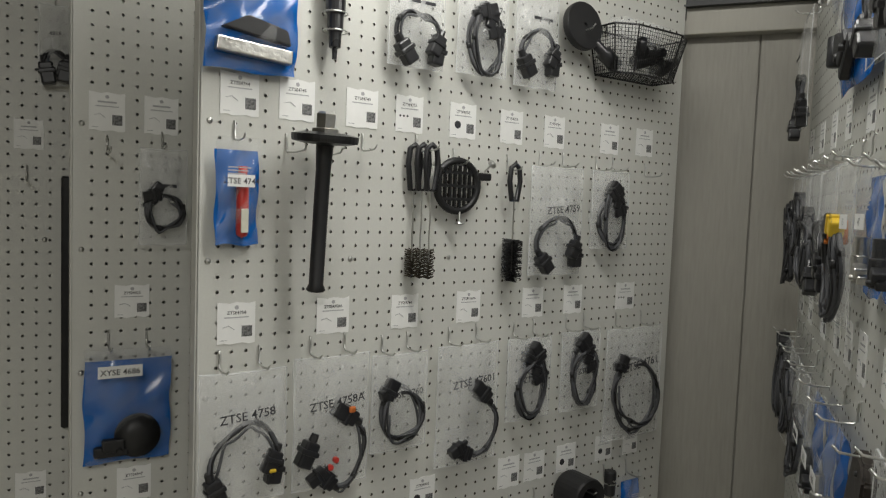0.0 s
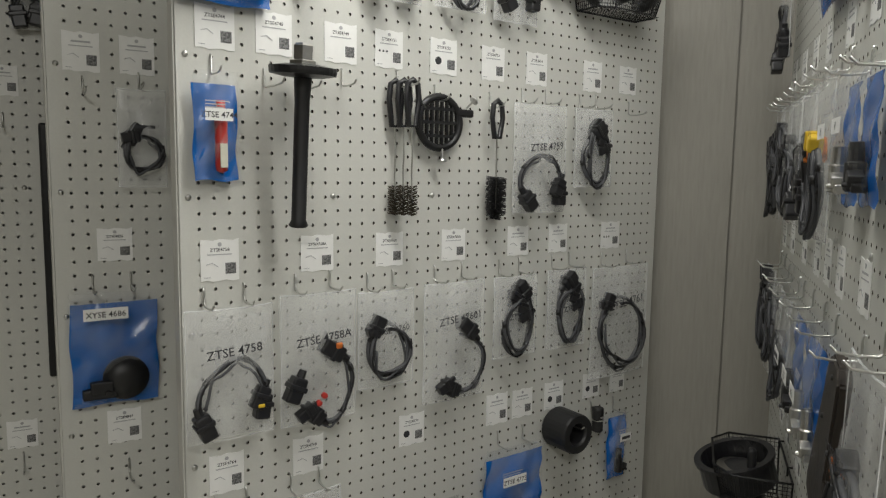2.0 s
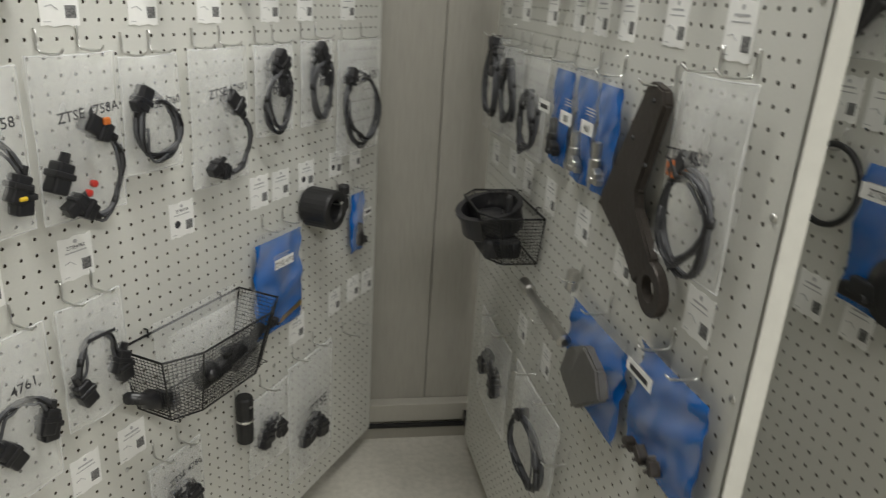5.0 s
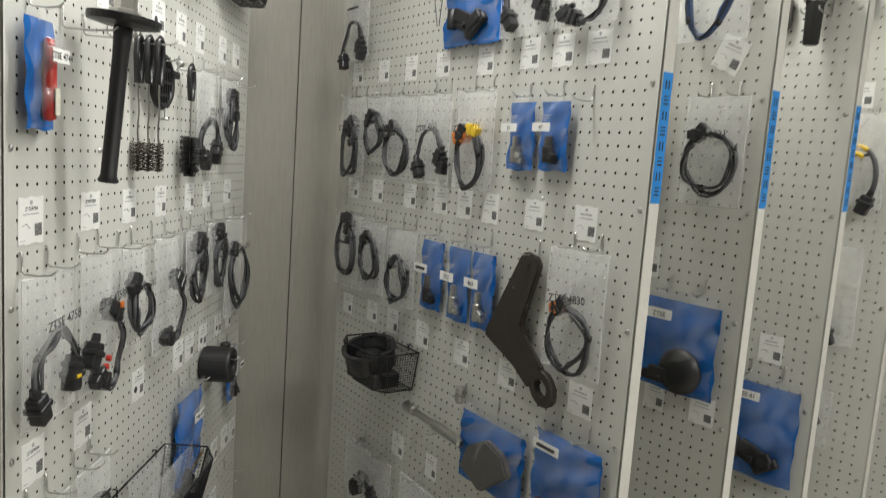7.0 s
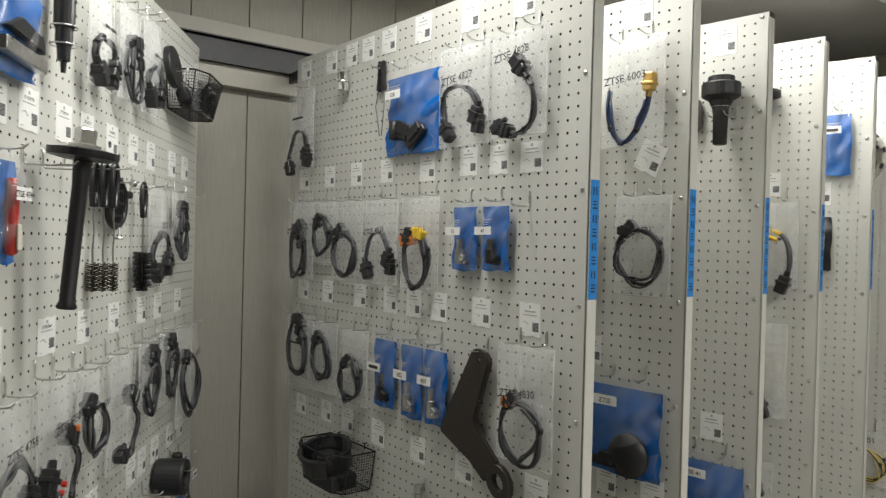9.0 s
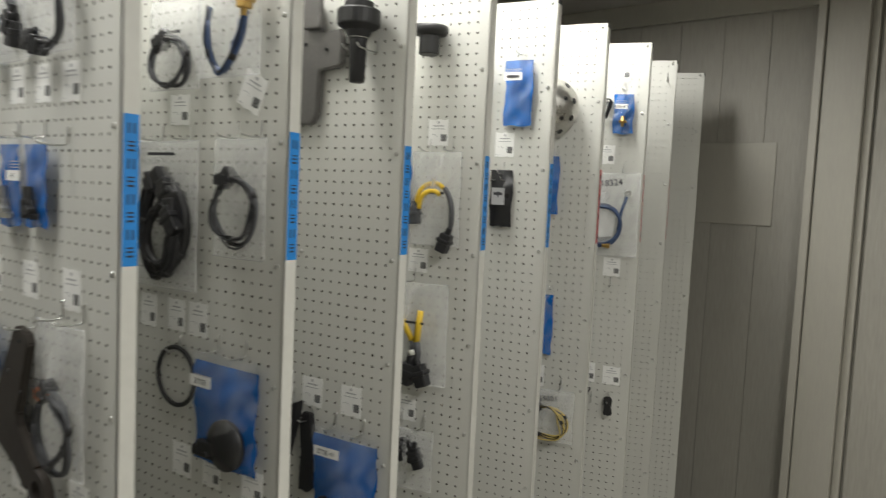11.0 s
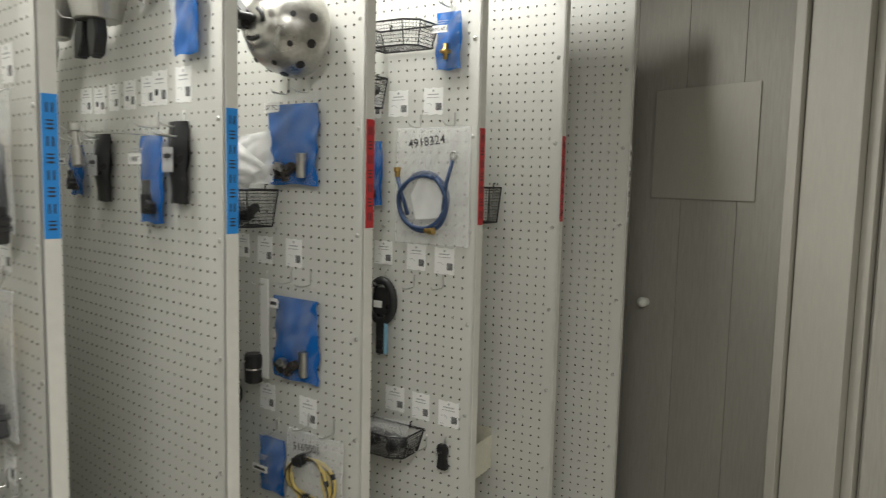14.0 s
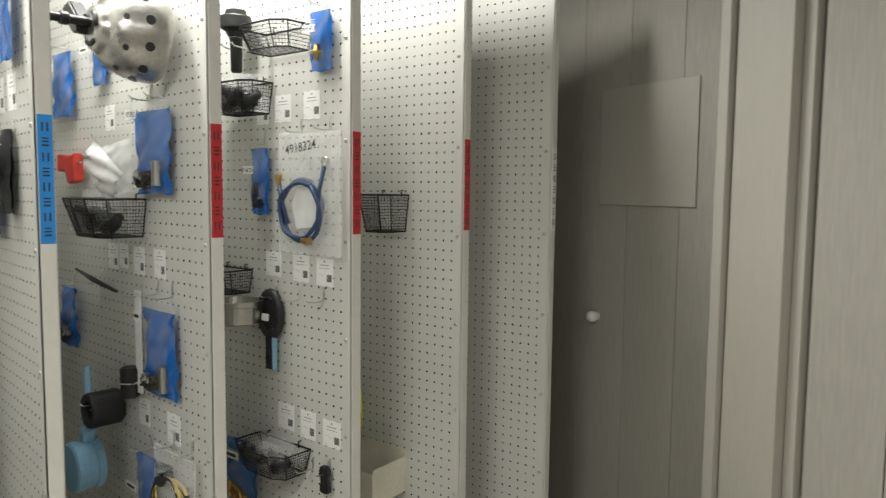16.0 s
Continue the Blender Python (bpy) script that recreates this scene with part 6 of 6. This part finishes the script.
hook("F", -0.150, 1.617, 0.05)
hook("F", -0.118, 1.616, 0.05)
# panel G
label("G", -0.456, 1.708, 0.050, 0.061, "", 1)
label("G", -0.457, 1.369, 0.054, 0.061, "", 1)
label("G", -0.398, 1.372, 0.046, 0.058, "", 1)
label("G", -0.316, 1.370, 0.054, 0.065, "", 1)
label("G", -0.215, 1.370, 0.054, 0.065, "", 1)
label("G", -0.308, 1.009, 0.054, 0.065, "", 1)
label("G", -0.165, 1.002, 0.058, 0.069, "", 1)
bell_housing("G", -0.162, 1.927, 0.242, 0.204)
blue_bag("G", -0.200, 1.702, 0.173, 0.206, "37 752", "pins", 0.12, 2, 0.1, label_w=0.3, what="brass pins and black clips")
blue_bag("G", -0.188, 1.268, 0.160, 0.226, "", "pins", 0.14, 2, 0.1, label_w=0.2, what="steel pins")
wire_basket("G", -0.365, 1.482, 0.203, 0.086, 0.12)
frosted_bag("G", -0.326, 1.608, 0.192, 0.135)
white_strip("G", -0.306, 1.269, 0.072, 0.244)
socket_tool("G", -0.333, 1.084, 0.104, 0.072)
roller("G", -0.438, 1.010, 0.184, 0.087)
pump_head("G", -0.472, 1.068, 0.209, 0.306)
blue_bag("G", -0.469, 1.897, 0.078, 0.141, "", "none", 0.1, 1, 0.4)
blue_bag("G", -0.699, 1.877, 0.136, 0.185, "", "none", 0.1, 1, 0.3)
blue_bag("G", -0.270, 0.903, 0.094, 0.153, "", "none", 0.1, 1, 0.5)
clear_bag("G", -0.117, 0.932, 0.179, 0.169, "5169001", 1, wz=0.2, cz=0.62, size=0.4, material=BRASS_HOSE, what="a pale yellow coiled hose")
blue_bag("G", -0.703, 1.249, 0.118, 0.171, "", "dark", 0.06, 1, 0.9, label_w=0)
red_clamp("G", -0.638, 1.594, 0.185, 0.078)
thin_rod("G", -0.523, 1.293, 0.242, 0.035)
# panel H
label("H", -0.313, 1.735, 0.046, 0.065, "", 1)
label("H", -0.234, 1.737, 0.061, 0.065, "", 1)
label("H", -0.128, 1.739, 0.058, 0.065, "", 1)
label("H", -0.275, 1.352, 0.058, 0.061, "", 1)
label("H", -0.170, 1.350, 0.058, 0.065, "", 1)
label("H", -0.085, 1.347, 0.058, 0.065, "", 1)
label("H", -0.230, 0.970, 0.061, 0.065, "", 1)
label("H", -0.147, 0.967, 0.054, 0.069, "", 1)
label("H", -0.062, 0.961, 0.061, 0.065, "", 1)
label("H", -0.093, 2.026, 0.065, 0.065, "", 1)
wire_basket("H", -0.203, 1.886, 0.175, 0.054, 0.1, "")
blue_bag("H", -0.076, 1.927, 0.073, 0.150, "W93 47 2", "bolt", 0.1, 1, 0.36, what="a brass fitting")
clear_bag("H", -0.112, 1.641, 0.216, 0.285, "4918324", 9, wz=0.16, cz=0.6, size=0.34, accent=YELLOW, what="a navy hose coil and a white sheet")
hose_coil("H", -0.130, 1.548, 0.169, 0.177)
blue_bag("H", -0.303, 1.624, 0.070, 0.180, "49 18 258", "dark", 0.08, 1, 0.36)
strap_wrench("H", -0.263, 1.257, 0.110, 0.199)
pan_tool("H", -0.330, 1.232, 0.132, 0.059)
black_clip("H", -0.067, 0.855, 0.040, 0.067)
wire_basket("H", -0.232, 0.876, 0.199, 0.063, 0.1)
mallet_tool("H", -0.350, 1.945, 0.075, 0.150)
wire_basket("H", -0.341, 1.768, 0.149, 0.074, 0.08)
blue_bag("H", -0.392, 0.862, 0.133, 0.211, "", "brass", 0.08, 1, 0.2)
wire_basket("H", -0.42, 1.300, 0.13, 0.06, 0.09, "")
hook("H", -0.174, 1.268, 0.05)
hook("H", -0.087, 1.275, 0.05)
hook("H", -0.126, 0.858, 0.05)
hook("H", -0.084, 1.955, 0.05)
# panels I and J
wire_basket("I", -0.225, 1.496, 0.111, 0.098, 0.1, "")
hook("I", -0.030, 2.035, 0.05)
strap_loop("I", -0.325, 0.945, 0.031, 0.160)
cream_bin("I", -0.268, 0.793, 0.306, 0.144)
